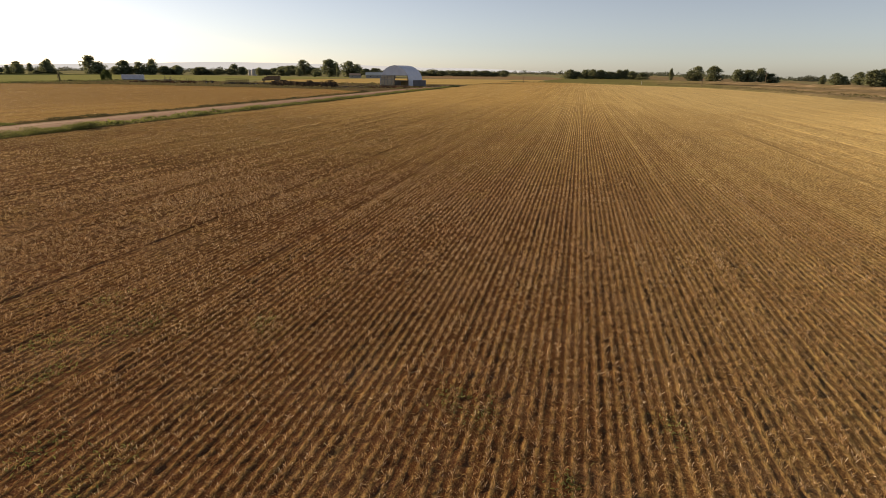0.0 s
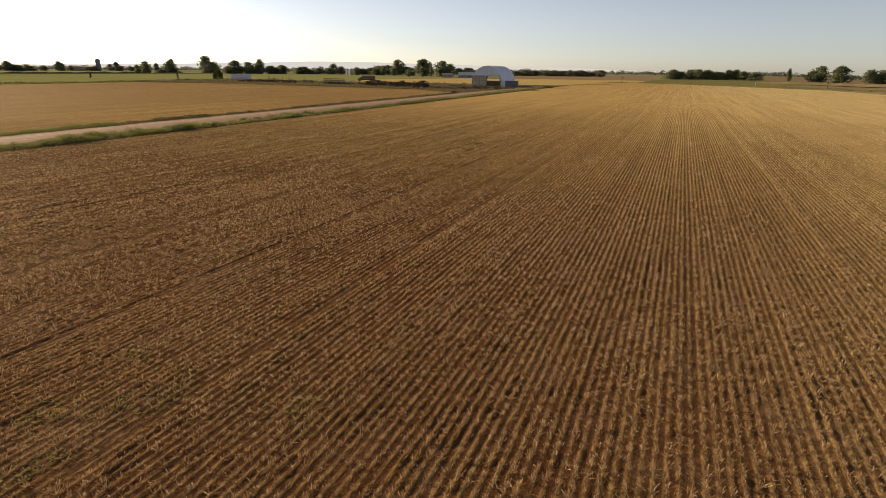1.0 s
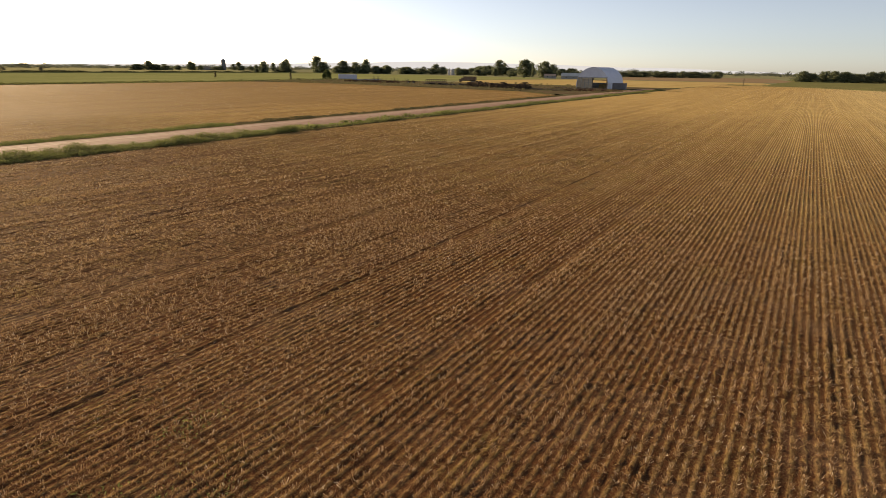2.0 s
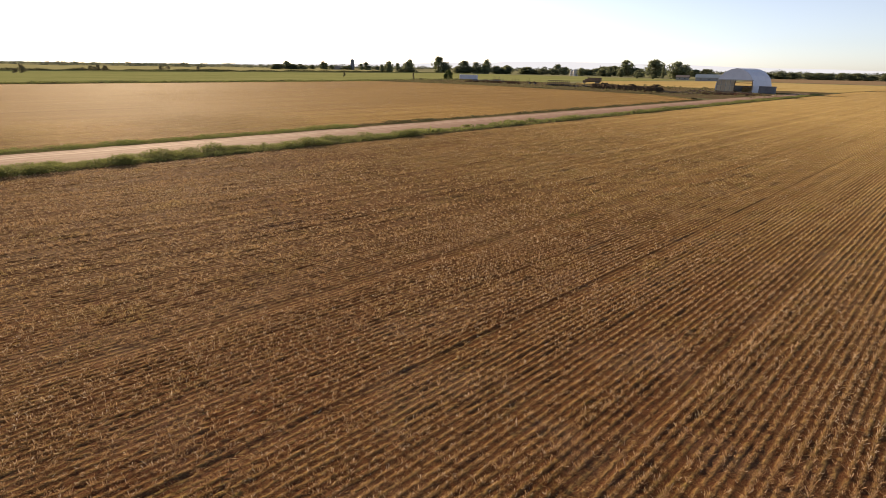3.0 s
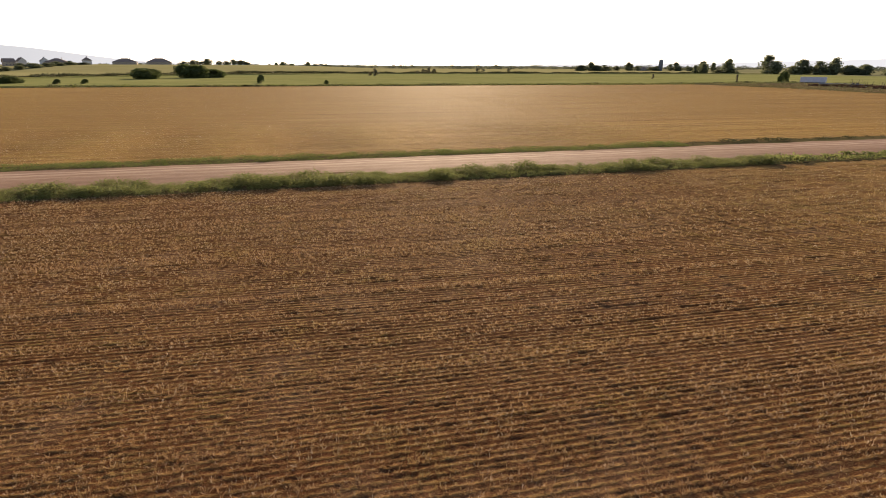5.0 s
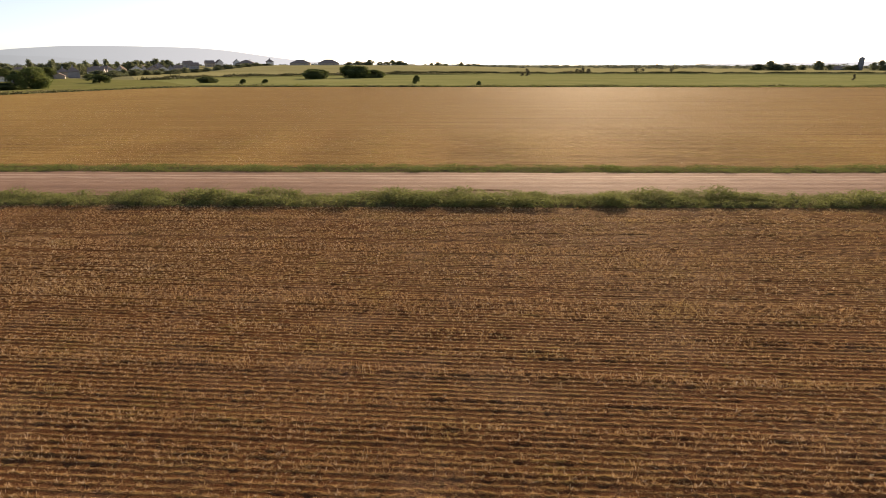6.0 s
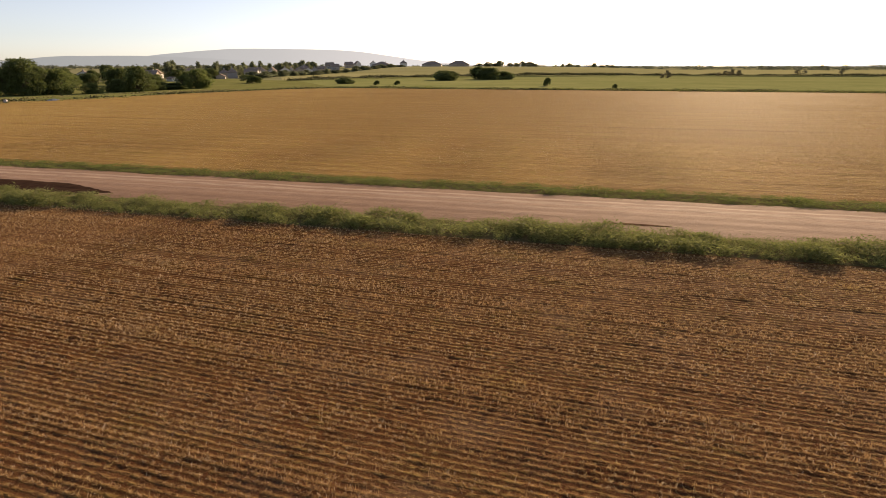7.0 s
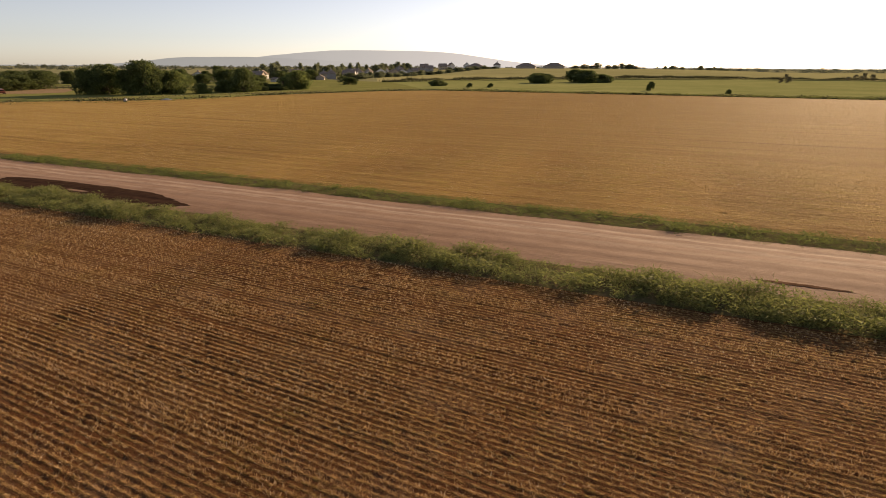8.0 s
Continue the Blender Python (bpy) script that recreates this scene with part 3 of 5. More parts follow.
furrows(-61.6, 15, -18, 46, 3, 0.20, 0.030, m_field)
furrows(-61.6, 62, 46, 150, 3, 0.90, 0.030, m_field, fade_north=85.0)
furrows(15, 62, 4, 46, 3, 0.45, 0.034, m_field)
furrows(-116, FAR_EAST - 0.4, -110, 110, 2, 0.8, 0.018, m_far_field, 30.0)


def stubble(x0, x1, y0, y1, tufts, stems, tall, wide, skip=1, ragged=1.0, fade=(0, 0), material=None, fade_west=0.0):
    """Cut stalks standing in clumps along the rows, as one mesh."""
    rows = np.arange(math.ceil(x0 / ROW / skip), math.floor(x1 / ROW / skip) + 1) * ROW * skip
    k = int((y1 - y0) * tufts)
    gx = np.repeat(rows, k)
    gy = y0 + (np.tile(np.arange(k), len(rows)) + rng.uniform(-0.32, 0.32, len(gx)) + np.repeat(rng.random(len(rows)), k)) / tufts
    tidy = np.clip((-28 - gx) / 10, 0, 1)
    lush = (1 - 0.55 * tidy) * (0.35 * ripple(gx, gy, 3.7) + 0.3 * ripple(gx * 2.3, gy, 0.9, 2.0) + 0.35 * rng.normal(size=len(gx)))
    lush = lush + (0.75 + 0.75 * tidy) * by_row(gx, 2) + 0.5 * by_row(gx, 3) * ripple(gx * 0, gy, 5.0)
    lush = lush + (1.1 + 0.9 * tidy) * on_line(gx, gy, SWATHS, 0.28)
    stay = rng.uniform(-1.0, 1.0, len(gx)) < 0.80 + 0.36 * lush * ragged
    stay &= ~(on_line(gx, gy, TRACKS, 0.28) & (rng.random(len(gx)) < 0.75))
    if fade_west:
        stay &= rng.random(len(gx)) < np.clip((gx - x0) / fade_west, 0, 1)
    if fade[0]:
        stay &= rng.random(len(gx)) < np.clip((gy - y0) / fade[0], 0, 1)
    if fade[1]:
        stay &= rng.random(len(gx)) < np.clip((y1 - gy) / fade[1], 0, 1)
    gx, gy, lush = gx[stay], gy[stay], lush[stay]
    gx = gx + bend(gx, gy) + rng.normal(size=len(gx)) * np.clip(0.012 + 0.03 * ripple(gx, gy, 2.4, 1.0), 0.010, 0.05)
    n = len(gx) * stems
    size = np.repeat(np.clip(0.85 + 0.25 * lush * ragged + 0.2 * rng.normal(size=len(gx)), 0.4, 1.6), stems)
    base = np.c_[np.repeat(gx, stems) + rng.normal(size=n) * 0.026, np.repeat(gy, stems) + rng.normal(size=n) * 0.17 / tufts, np.full(n, 0.012)]
    v, f = stalks(base, up_ways(n, 0.55), tall * size * rng.uniform(0.45, 1.2, n), wide * rng.uniform(0.6, 1.5, n))
    ob = new("stubble", raw_mesh("stubble", v, f, material or m_straw))
    return tagged(ob, "short golden grain stubble standing in rows", "stubble", kind="stuff")


stubble(-30, 14, 3, 26, 4.2, 22, 0.142, 0.0095, ragged=0.55, material=m_straw_near, fade=(0, 8))
stubble(-30, 14, 18, 46, 4.2, 15, 0.142, 0.0125, fade=(8, 14), material=m_straw_near)
stubble(-61.6, -30, -14, 46, 4.2, 20, 0.112, 0.0105, ragged=1.0, material=m_straw_west, fade=(0, 24))
stubble(-61.6, -34, -45, -14, 4.2, 9, 0.112, 0.014, ragged=1.0, material=m_straw_west)
stubble(14, 45, 8, 46, 4.2, 10, 0.135, 0.013, fade=(0, 14), material=m_straw_pale)
stubble(-61.6, 6, 34, 95, 3.2, 5, 0.13, 0.019, fade=(14, 45))
stubble(6, 60, 34, 95, 3.2, 5, 0.13, 0.019, fade=(14, 45), material=m_straw_pale)
stubble(45, 83, 8, 60, 3.2, 5, 0.13, 0.022, 1, 0.6, (0, 20), m_straw_pale)
stubble(-61.6, 6, 60, 190, 1.6, 3, 0.14, 0.036, 2, 0.5, (40, 60))
stubble(6, 83, 60, 190, 1.6, 3, 0.14, 0.036, 2, 0.5, (40, 60), m_straw_pale)
stubble(-61.6, 70, 150, 330, 0.6, 3, 0.16, 0.06, 3, 0.4, (40, 0), m_straw_pale)
stubble(-116, FAR_EAST - 0.3, -70, 75, 3.2, 4, 0.11, 0.018, 1, 1.0, (20, 20), None, 34.0)
stubble(-150, FAR_EAST - 0.3, -160, -55, 1.4, 3, 0.12, 0.028, 2, 0.5)
stubble(-200, FAR_EAST - 0.3, 60, 205, 0.6, 3, 0.16, 0.05, 3, 0.5)
stubble(-280, -90, -110, 100, 0.6, 2, 0.14, 0.045, 3, 0.5)


def litter(name, x0, x1, y0, y1, per_square, label):
    n = int((x1 - x0) * (y1 - y0) * per_square)
    base = np.c_[rng.uniform(x0, x1, n), rng.uniform(y0, y1, n), rng.uniform(0.01, 0.05, n)]
    keep = ripple(base[:, 0], base[:, 1], 2.3, 1.0) + rng.normal(size=n) * 0.7 > -0.2
    base = base[keep]
    n = len(base)
    a = rng.uniform(0, 2 * math.pi, n)
    way = np.c_[np.cos(a), np.sin(a), rng.normal(size=n) * 0.15]
    v, f = blades(base, way, rng.uniform(0.05, 0.22, n), rng.uniform(0.005, 0.012, n), 0.08)
    ob = new(name, raw_mesh(name, v, f, m_straw))
    return tagged(ob, label, "straw", kind="stuff")


litter("straw_litter", 14, 48, 8, 50, 30, "loose pale straw lying on the soil")
litter("straw_litter", -61.4, 14, -12, 34, 70, "loose pale straw lying on the soil")


def weeds(name, x0, x1, y0, y1, clumps, leaves, tall, material, label, wide=0.05, reach=(0.25, 0.75)):
    """Leafy clumps of uneven height."""
    n = int((x1 - x0) * (y1 - y0) * clumps)
    cx, cy = rng.uniform(x0, x1, n), rng.uniform(y0, y1, n)
    edge = np.minimum(cx - x0, x1 - cx)
    size = np.clip(0.78 + 0.42 * ripple(cx, cy, 0.9) + 0.28 * ripple(cx, cy, 3.0, 2), 0.5, 1.5) * np.clip(0.55 + edge, 0.5, 1.0)
    stay = rng.random(n) < np.clip(1.0 + 0.4 * ripple(cx, cy, 1.9, 5), 0.6, 1)
    cx, cy, size = cx[stay], cy[stay], size[stay]
    k = leaves
    n = len(cx) * k
    s = np.repeat(size, k)
    hz = rng.random(n) ** 0.8
    spread = 0.26 * s * (0.5 + hz * 0.8)
    base = np.c_[np.repeat(cx, k) + rng.normal(size=n) * spread, np.repeat(cy, k) + rng.normal(size=n) * spread, hz * tall * s * 0.8]
    v, f = blades(base, up_ways(n, 0.9 if reach[0] > 0.2 else 1.6), tall * s * rng.uniform(*reach, n), wide * rng.uniform(0.6, 1.5, n) * (0.6 + 0.5 * s), 0.3)
    v[:, 2] = np.maximum(v[:, 2], 0.0)
    ob = new(name, raw_mesh(name, v, f, material))
    return tagged(ob, label, "weeds", kind="stuff")


weeds("weeds", NEAR_WEST - 3.6, NEAR_WEST + 0.1, -60, 60, 8.0, 54, 0.72, m_weed, "dense leafy green weeds along the dirt road", 0.044, (0.14, 0.36))
weeds("weeds", ROAD_EAST - 1.1, ROAD_EAST + 0.3, -60, 60, 0.9, 30, 0.30, m_weed, "scattered low weeds creeping onto the dirt road", 0.04, (0.15, 0.4))
weeds("verge_grass", ROAD_WEST + 0.1, ROAD_WEST + 0.9, -70, 60, 0.8, 24, 0.24, m_grass, "scattered grass tufts at the road edge", 0.04, (0.15, 0.5))
weeds("weeds", NEAR_WEST - 3.4, NEAR_WEST - 0.2, 60, 290, 3.5, 14, 0.50, m_weed, "dense leafy green weeds along the dirt road", 0.15)
weeds("verge_grass", FAR_EAST - 0.4, ROAD_WEST + 0.2, -70, 60, 8.0, 24, 0.34, m_grass, "low green grass along the far road edge", 0.05, (0.15, 0.5))
# the dark leaf colour here paints the verge's shadowed side
weeds("verge_grass", FAR_EAST + 0.1, ROAD_WEST - 1.0, 60, 198, 2.5, 14, 0.34, m_ditch, "low weeds along the far road edge with shade painted into their leaves", 0.12)
def field_weeds(patches):
    """Low green seedlings in loose patches between the stubble rows, as one mesh."""
    vs, fs, at = [], [], 0
    for x, y, reach in patches:
        n = int(240 * reach)
        base = np.c_[x + rng.normal(size=n) * reach * 0.5, y + rng.normal(size=n) * reach * 0.7, np.full(n, 0.02)]
        v, f = blades(base, up_ways(n, 1.0), rng.uniform(0.05, 0.14, n), rng.uniform(0.02, 0.045, n), 0.3)
        vs.append(v), fs.append(f + at)
        at += len(v)
    ob = new("field_weeds", raw_mesh("field_weeds", np.concatenate(vs), np.concatenate(fs), m_weed))
    return tagged(ob, "low green weed seedlings between the stubble rows", "weeds", kind="stuff")


field_weeds([(-1.5 - 0.9 * i, 10.4 + 0.8 * math.sin(2.3 * i), 0.5) for i in range(2)]
            + [(-8.6, 6.8, 0.7), (-10.2, 6.9, 0.6), (-13.2, 11.6, 0.8), (-12.4, 12.5, 0.5), (-14.4, 10.7, 0.6), (-12.6, 9.4, 0.6), (-14.9, 13.6, 0.7), (0.4, 8.6, 0.4), (-9.0, 13.5, 0.5), (2.6, 11.0, 0.4)])
weeds("weed_stems", NEAR_WEST - 3.5, NEAR_WEST - 0.2, -60, 60, 2.2, 22, 0.80, m_weed_stem, "feathery pale green weed stems along the dirt road", 0.018, (0.35, 0.6))


def ditch_weeds(points, wide, per_metre, tall, material, label):
    """Tall weeds along a ditch, as one mesh."""
    base = []
    for (x0, y0), (x1, y1) in zip(points, points[1:]):
        d = math.hypot(x1 - x0, y1 - y0)
        n = int(d * per_metre)
        t = rng.random(n)
        base.append(np.c_[x0 + (x1 - x0) * t + rng.normal(size=n) * wide / 2, y0 + (y1 - y0) * t + rng.normal(size=n) * wide / 2, np.full(n, -0.1)])
    base = np.concatenate(base)
    n = len(base)
    size = np.clip(0.75 + 0.4 * ripple(base[:, 0], base[:, 1], 9.0) + 0.2 * rng.normal(size=n), 0.25, 1.6)
    v, f = blades(base, up_ways(n, 0.5), tall * size, 0.55 * rng.uniform(0.6, 1.4, n), 0.3)
    ob = new("ditch_weeds", raw_mesh("ditch_weeds", v, f, material))
    return tagged(ob, label, "weeds", kind="stuff")


# first two rows: the bank's shadow line is put into the leaf colour
ditch_weeds([(-140, -186), (-169, -150), (-215, -139), (-263, -120), (-282, -102), (-284, 60), (-290, 226)], 1.6, 9, 0.9, m_ditch, "weeds along the stubble field's edge with bank shade painted into their leaves")
ditch_weeds([(-291, -96), (-293, 60), (-299, 226), (-311, 330)], 1.5, 7, 1.0, m_ditch, "weeds behind the ditch bank with bank shade painted into their leaves")
ditch_weeds([(-392, -187), (-470, -148), (-560, -95), (-640, -40), (-690, 60), (-700, 300), (-705, 640)], 3.0, 14, 2.6, m_ditch, "dark tall weeds along the far ditch")
ditch_weeds([(-420, -196), (-520, -150), (-620, -100), (-720, -40), (-760, 60)], 3.0, 14, 2.6, m_ditch, "dark tall weeds along the far ditch")
ditch_weeds([(-80, 200), (-104, 221), (-144, 227), (-234, 243), (-288, 227)], 1.2, 7, 0.6, m_ditch, "dark weeds between stubble and farmyard")
ditch_weeds([(-80, 283), (-69, 305), (-63, 327), (-62, 352), (-58, 372), (-44, 377)], 1.6, 6, 0.5, m_ditch, "low dark weeds along the track behind the barn")
ditch_weeds([(-76, 273), (-66, 275), (-52, 278)], 2.2, 8, 0.5, m_ditch, "low dark weeds beside the farmyard track")
ditch_weeds([(-72, 226), (-66, 230), (-57, 239)], 1.6, 7, 0.4, m_ditch, "low dark weeds at the road's edge")
ditch_weeds([(-150, -190), (-158, -172), (-166, -158)], 4.0, 9, 0.3, m_grass, "low green weeds spreading into the stubble")
ditch_weeds([(-128, -180), (-146, -160), (-160, -147), (-190, -138)], 2.0, 6, 0.25, m_grass, "low green weeds spreading into the stubble")
ditch_weeds([(-132, -200), (-168, -162), (-214, -150), (-262, -131), (-285, -112)], 12.0, 22, 0.5, m_bank_leaf, "rough low weeds on the ditch bank")
ditch_weeds([(91, 60), (89, 240), (71, 335), (-8, 434), (-56, 448)], 7.0, 20, 0.38, m_bank_leaf, "dusty olive weeds on the field's end bank")
ditch_weeds([(110, 120), (114, 260), (102, 350), (42, 440), (-28, 475)], 14.0, 22, 0.6, m_bank_leaf, "dusty olive weeds on the far bank")
weeds("bank_grass", -289, -281, -100, 226, 0.8, 12, 0.6, m_weed, "tall rough grass on the ditch bank", 0.4)


# ---------------------------------------------------------------- trees
def leaf_cloud(lobes, per_lobe, leaf):
    """Leaves gathered on uneven lobes: (x, y, z, radius)."""
    vs, fs, at = [], [], 0
    for x, y, z, r in lobes:
        n = int(per_lobe * r * r)
        d = rng.normal(size=(n, 3))
        d /= np.linalg.norm(d, axis=1, keepdims=True)
        rr = r * (0.62 + 0.45 * rng.random(n) ** 0.6)
        base = np.array([x, y, z]) + d * rr[:, None] * np.array([1, 1, 1.0])
        way = d + rng.normal(size=(n, 3)) * 1.1
        way /= np.linalg.norm(way, axis=1, keepdims=True)
        v, f = blades(base, way, leaf * rng.uniform(0.6, 1.5, n), leaf * rng.uniform(0.5, 1.0, n), 0.3)
        vs.append(v), fs.append(f + at)
        at += len(v)
    return np.concatenate(vs), np.concatenate(fs)


def tree(kind, label, material, height, width, trunk, lobes, leaf, seed, bare=0.0):
    """One tree of unit place: tapered trunk, limbs out to the lobes, crown of leaves."""
    r = random.Random(seed)
    ob = thing(kind, 0, 0, label=label, category=kind.split("_")[-1])
    clouds = []
    for i in range(lobes * 2):
        a, q = r.uniform(0, 6.28), r.random() ** 0.4
        rad = r.uniform(0.07, 0.15) * width * (1 - 0.3 * bare)
        zz = trunk + (1 - trunk) * r.random() ** 0.9
        zz = max(trunk + 0.3 * rad / height, min(zz, 1.0 - 0.75 * rad / height))
        reach = max(0.04 * width, width / 2 * max(0.02, 1 - (abs(zz - 0.42) / 0.62) ** 2.6) - 0.6 * rad) * r.uniform(0.75 - 0.5 * bare, 1.15 + 0.15 * bare)
        clouds.append((q * reach * math.cos(a), q * reach * math.sin(a), zz * height, rad))
    bm = bmesh.new()
    tube(bm, (0, 0, -0.3), (0.02 * height, 0.01 * height, 0.45 * height), 0.035 * height, 0.02 * height)
    tube(bm, (0.02 * height, 0.01 * height, 0.45 * height), (0, 0, 0.85 * height), 0.02 * height, 0.006 * height)
    for x, y, z, rad in clouds:
        z0 = max(0.12 * height, z - 0.35 * height)
        tube(bm, (0.01 * height, 0, z0), (x, y, z), 0.012 * height, 0.004 * height, sides=5)
    part("trunk", bm, m_bark, ob)
    v, f = leaf_cloud(clouds, (27 if bare else 125) / (width / 10) ** 2, leaf)
    crown = new("crown", raw_mesh("crown", v, f, material))
    crown.parent = ob
    return ob


broad = [tree("broadleaf_tree", "tall dark green broadleaf tree with a rounded uneven crown", m_leaf, 12, 14, 0.05, 30, 0.52, 11),
         tree("broadleaf_tree", "tall dark green broadleaf tree with a rounded uneven crown", m_leaf, 12, 13, 0.06, 28, 0.52, 12),
         tree("broadleaf_tree", "tall dark green broadleaf tree with a rounded uneven crown", m_leaf, 12, 15, 0.04, 32, 0.52, 13),
         tree("broadleaf_tree", "pale green willow tree with a loose spreading crown", m_leaf_pale, 12, 16, 0.03, 32, 0.54, 14)]
shrub = [tree("round_bush", "dense round dark green bush on rough grass", m_leaf, 5, 8, 0.04, 20, 0.4, 21),
         tree("round_bush", "dense round dark green bush on rough grass", m_leaf, 5, 7, 0.04, 18, 0.4, 22),
         tree("dry_brush", "thin dry grey-green brush", m_leaf_dry, 5, 6, 0.1, 10, 0.3, 23)]
distant = [tree("broadleaf_tree", "tall far-off broadleaf tree with haze painted into its leaves", m_leaf_hazed, 12, w, 0.03, n, 1.3, q, 0.35) for w, n, q in ((13, 24, 31), (12, 21, 32), (14, 25, 33), (15, 25, 34))]
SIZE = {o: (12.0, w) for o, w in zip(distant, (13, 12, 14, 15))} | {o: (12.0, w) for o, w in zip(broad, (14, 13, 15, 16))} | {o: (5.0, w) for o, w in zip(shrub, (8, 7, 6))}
used = set()


def plant(ob, x, y, tall, wide, turn=0.0, group="trees round the fields"):
    # beyond 520 m, the variants with haze in their leaf colour
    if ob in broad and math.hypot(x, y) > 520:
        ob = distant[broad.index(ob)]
    h, w = SIZE[ob]
    s = wide / (w * 1.05)
    low = float(land_drop(x, y))
    m = pose(x, y, float(rise_height(x, y)) - low - 0.1, 0, 0, turn) @ Matrix.Diagonal((s, s, (tall + 0.8 * low) / h, 1))
    if ob in used:
        return tagged(copy_thing(ob, m), group=group)
    used.add(ob)
    ob.matrix_basis = m
    return tagged(ob, group=group)


r = random.Random(5)
# cluster by the south-west field corner
for x, y, h, w, k in ((-183, -201, 10.8, 14, 0), (-178, -206, 9.2, 9.5, 1), (-188, -187, 12.2, 14, 2), (-185, -193, 11.6, 10, 1), (-199, -184, 8.6, 12, 3), (-205, -176, 5.4, 9, 3), (-195, -188, 10.0, 10, 0), (-186, -205, 8.0, 9, 2),
                      (-220, -170, 6.5, 8, 1), (-234, -168, 7.0, 8, 3), (-243, -175, 6.5, 9, 0), (-254, -167, 8.0, 9, 3),
                      (-192, -264, 8.4, 18, 1), (-205, -270, 8.0, 15, 2), (-180, -262, 7.6, 14, 0), (-227, -167, 10.6, 9, 0), (-262, -165, 11.8, 14, 3), (-268, -170, 10.5, 11, 1),
                      (-215, -215, 7.0, 13, 2), (-232, -225, 7.5, 14, 1), (-250, -232, 7.6, 12, 0), (-278, -225, 8.5, 13, 2), (-300, -235, 8.0, 14, 1)):
    near = x > -206 and y > -210
    plant(broad[k], x - 4 * near, y + 3 * near, h, w * 1.2, r.uniform(0, 360))
for x, y, h, w, k in ((-223, -172, 3.2, 13, 0), (-240, -170, 4.2, 10, 1), (-250, -169, 4.0, 10, 0), (-332, -180, 5.0, 9, 1), (-341, -124, 4.9, 8, 0), (-325, -98, 2.7, 3, 1),
                      (-331, -88, 2.5, 3, 1), (-424, -82, 8.4, 12, 0), (-434, -86, 7.4, 13, 1), (-429, -80, 7.0, 12, 1), (-458, -55, 12.6, 16, 0), (-464, -64, 10.2, 14, 1), (-466, -46, 8.6, 12, 0),
                      (-330, -5, 4.8, 3.4, 1), (-296, 27, 2.7, 1.8, 1), (-545, 86, 4.5, 6, 2), (-540, 80, 3.6, 5, 2), (-652, 159, 4.6, 7, 2), (-646, 166, 3.6, 6, 2), (-656, 150, 3.8, 6, 2), (-644, 99, 6.0, 6, 2), (-764, 189, 6.5, 8, 2), (-770, 198, 5.0, 8, 2), (-758, 180, 4.6, 7, 2),
                      (-323, 328, 7.6, 5, 1), (-329, 296, 4.9, 2.4, 2), (-403, 284, 4.2, 2.6, 2), (-303, 305, 5.0, 3.0, 1), (-840, 284, 5.5, 9, 2), (-845, 294, 4.5, 8, 2), (-865, 344, 5.0, 9, 2)):
    plant(shrub[k], x, y, h, w, r.uniform(0, 360), "bushes along the ditches")
# shelter belts to the west and north
for x, y, h, w, k in ((-1142, 649, 13, 20, 0), (-1128, 670, 11, 18, 1), (-1101, 717, 14, 17, 2), (-1049, 791, 15, 12, 0), (-1018, 832, 20, 18, 1), (-1005, 848, 16, 14, 3), (-985, 868, 20, 18, 2),
                      (-655, 640, 25, 19, 1), (-648, 648, 14, 16, 2), (-626, 667, 16, 18, 0), (-612, 680, 14, 16, 2), (-600, 692, 15, 18, 3), (-588, 700, 12, 17, 1), (-575, 712, 11, 16, 0),
                      (-402, 768, 18, 21, 2), (-390, 772, 12, 16, 1), (-318, 680, 18, 20, 0), (-273, 637, 15, 19, 2), (-268, 642, 10, 11, 1), (-296, 655, 11, 5, 3), (-305, 610, 4.5, 5, 3), (-282, 600, 3.6, 4.5, 3),
                      (-696, 571, 14, 11, 1), (-677, 593, 14, 13, 0)):
    plant(broad[k], x, y, h, w, r.uniform(0, 360))
for i in range(14):
    plant(broad[i % 4], -545 + 15 * i + r.uniform(-4, 4), 930 + r.uniform(-40, 60), r.uniform(9, 13), r.uniform(16, 24), r.uniform(0, 360))
# trees beyond the north-east bank
for x, y, h, w, k in ((127, 688, 12.4, 16, 2), (119, 690, 10, 10, 1), (122, 582, 12.2, 13, 0), (150, 610, 8.0, 15, 3), (160, 614, 9.2, 16, 2), (172, 618, 9.0, 15, 3), (182, 622, 8.4, 14, 1), (100, 693, 9, 6, 3),
                      (232, 630, 4.5, 8, 3), (232, 601, 7.6, 9, 0), (240, 604, 6.8, 8, 1), (258, 617, 8.2, 11, 2), (229, 524, 9.6, 12, 0), (238, 530, 9.9, 14, 2), (252, 528, 9.0, 14, 1)):
    plant(broad[k], x, y, h, w, r.uniform(0, 360))
for i in range(10):
    plant(broad[i % 4], -15 + 9.5 * i + r.uniform(-3, 3), 700 + r.uniform(-15, 15), r.uniform(7.5, 9.5), r.uniform(11, 15), r.uniform(0, 360))


def belt(x0, y0, x1, y1, n, low, high, wide, seed):
    """A broken row of trees of uneven height."""
    rr = random.Random(seed)
    for i in range(n):
        t = (i + rr.uniform(0.1, 0.9)) / n
        h = rr.uniform(low, high) * (1.25 if rr.random() < 0.15 else 1)
        plant(broad[rr.randrange(4)], x0 + (x1 - x0) * t + rr.uniform(-8, 8), y0 + (y1 - y0) * t + rr.uniform(-8, 8), h, wide * rr.uniform(0.7, 1.3), rr.uniform(0, 360))


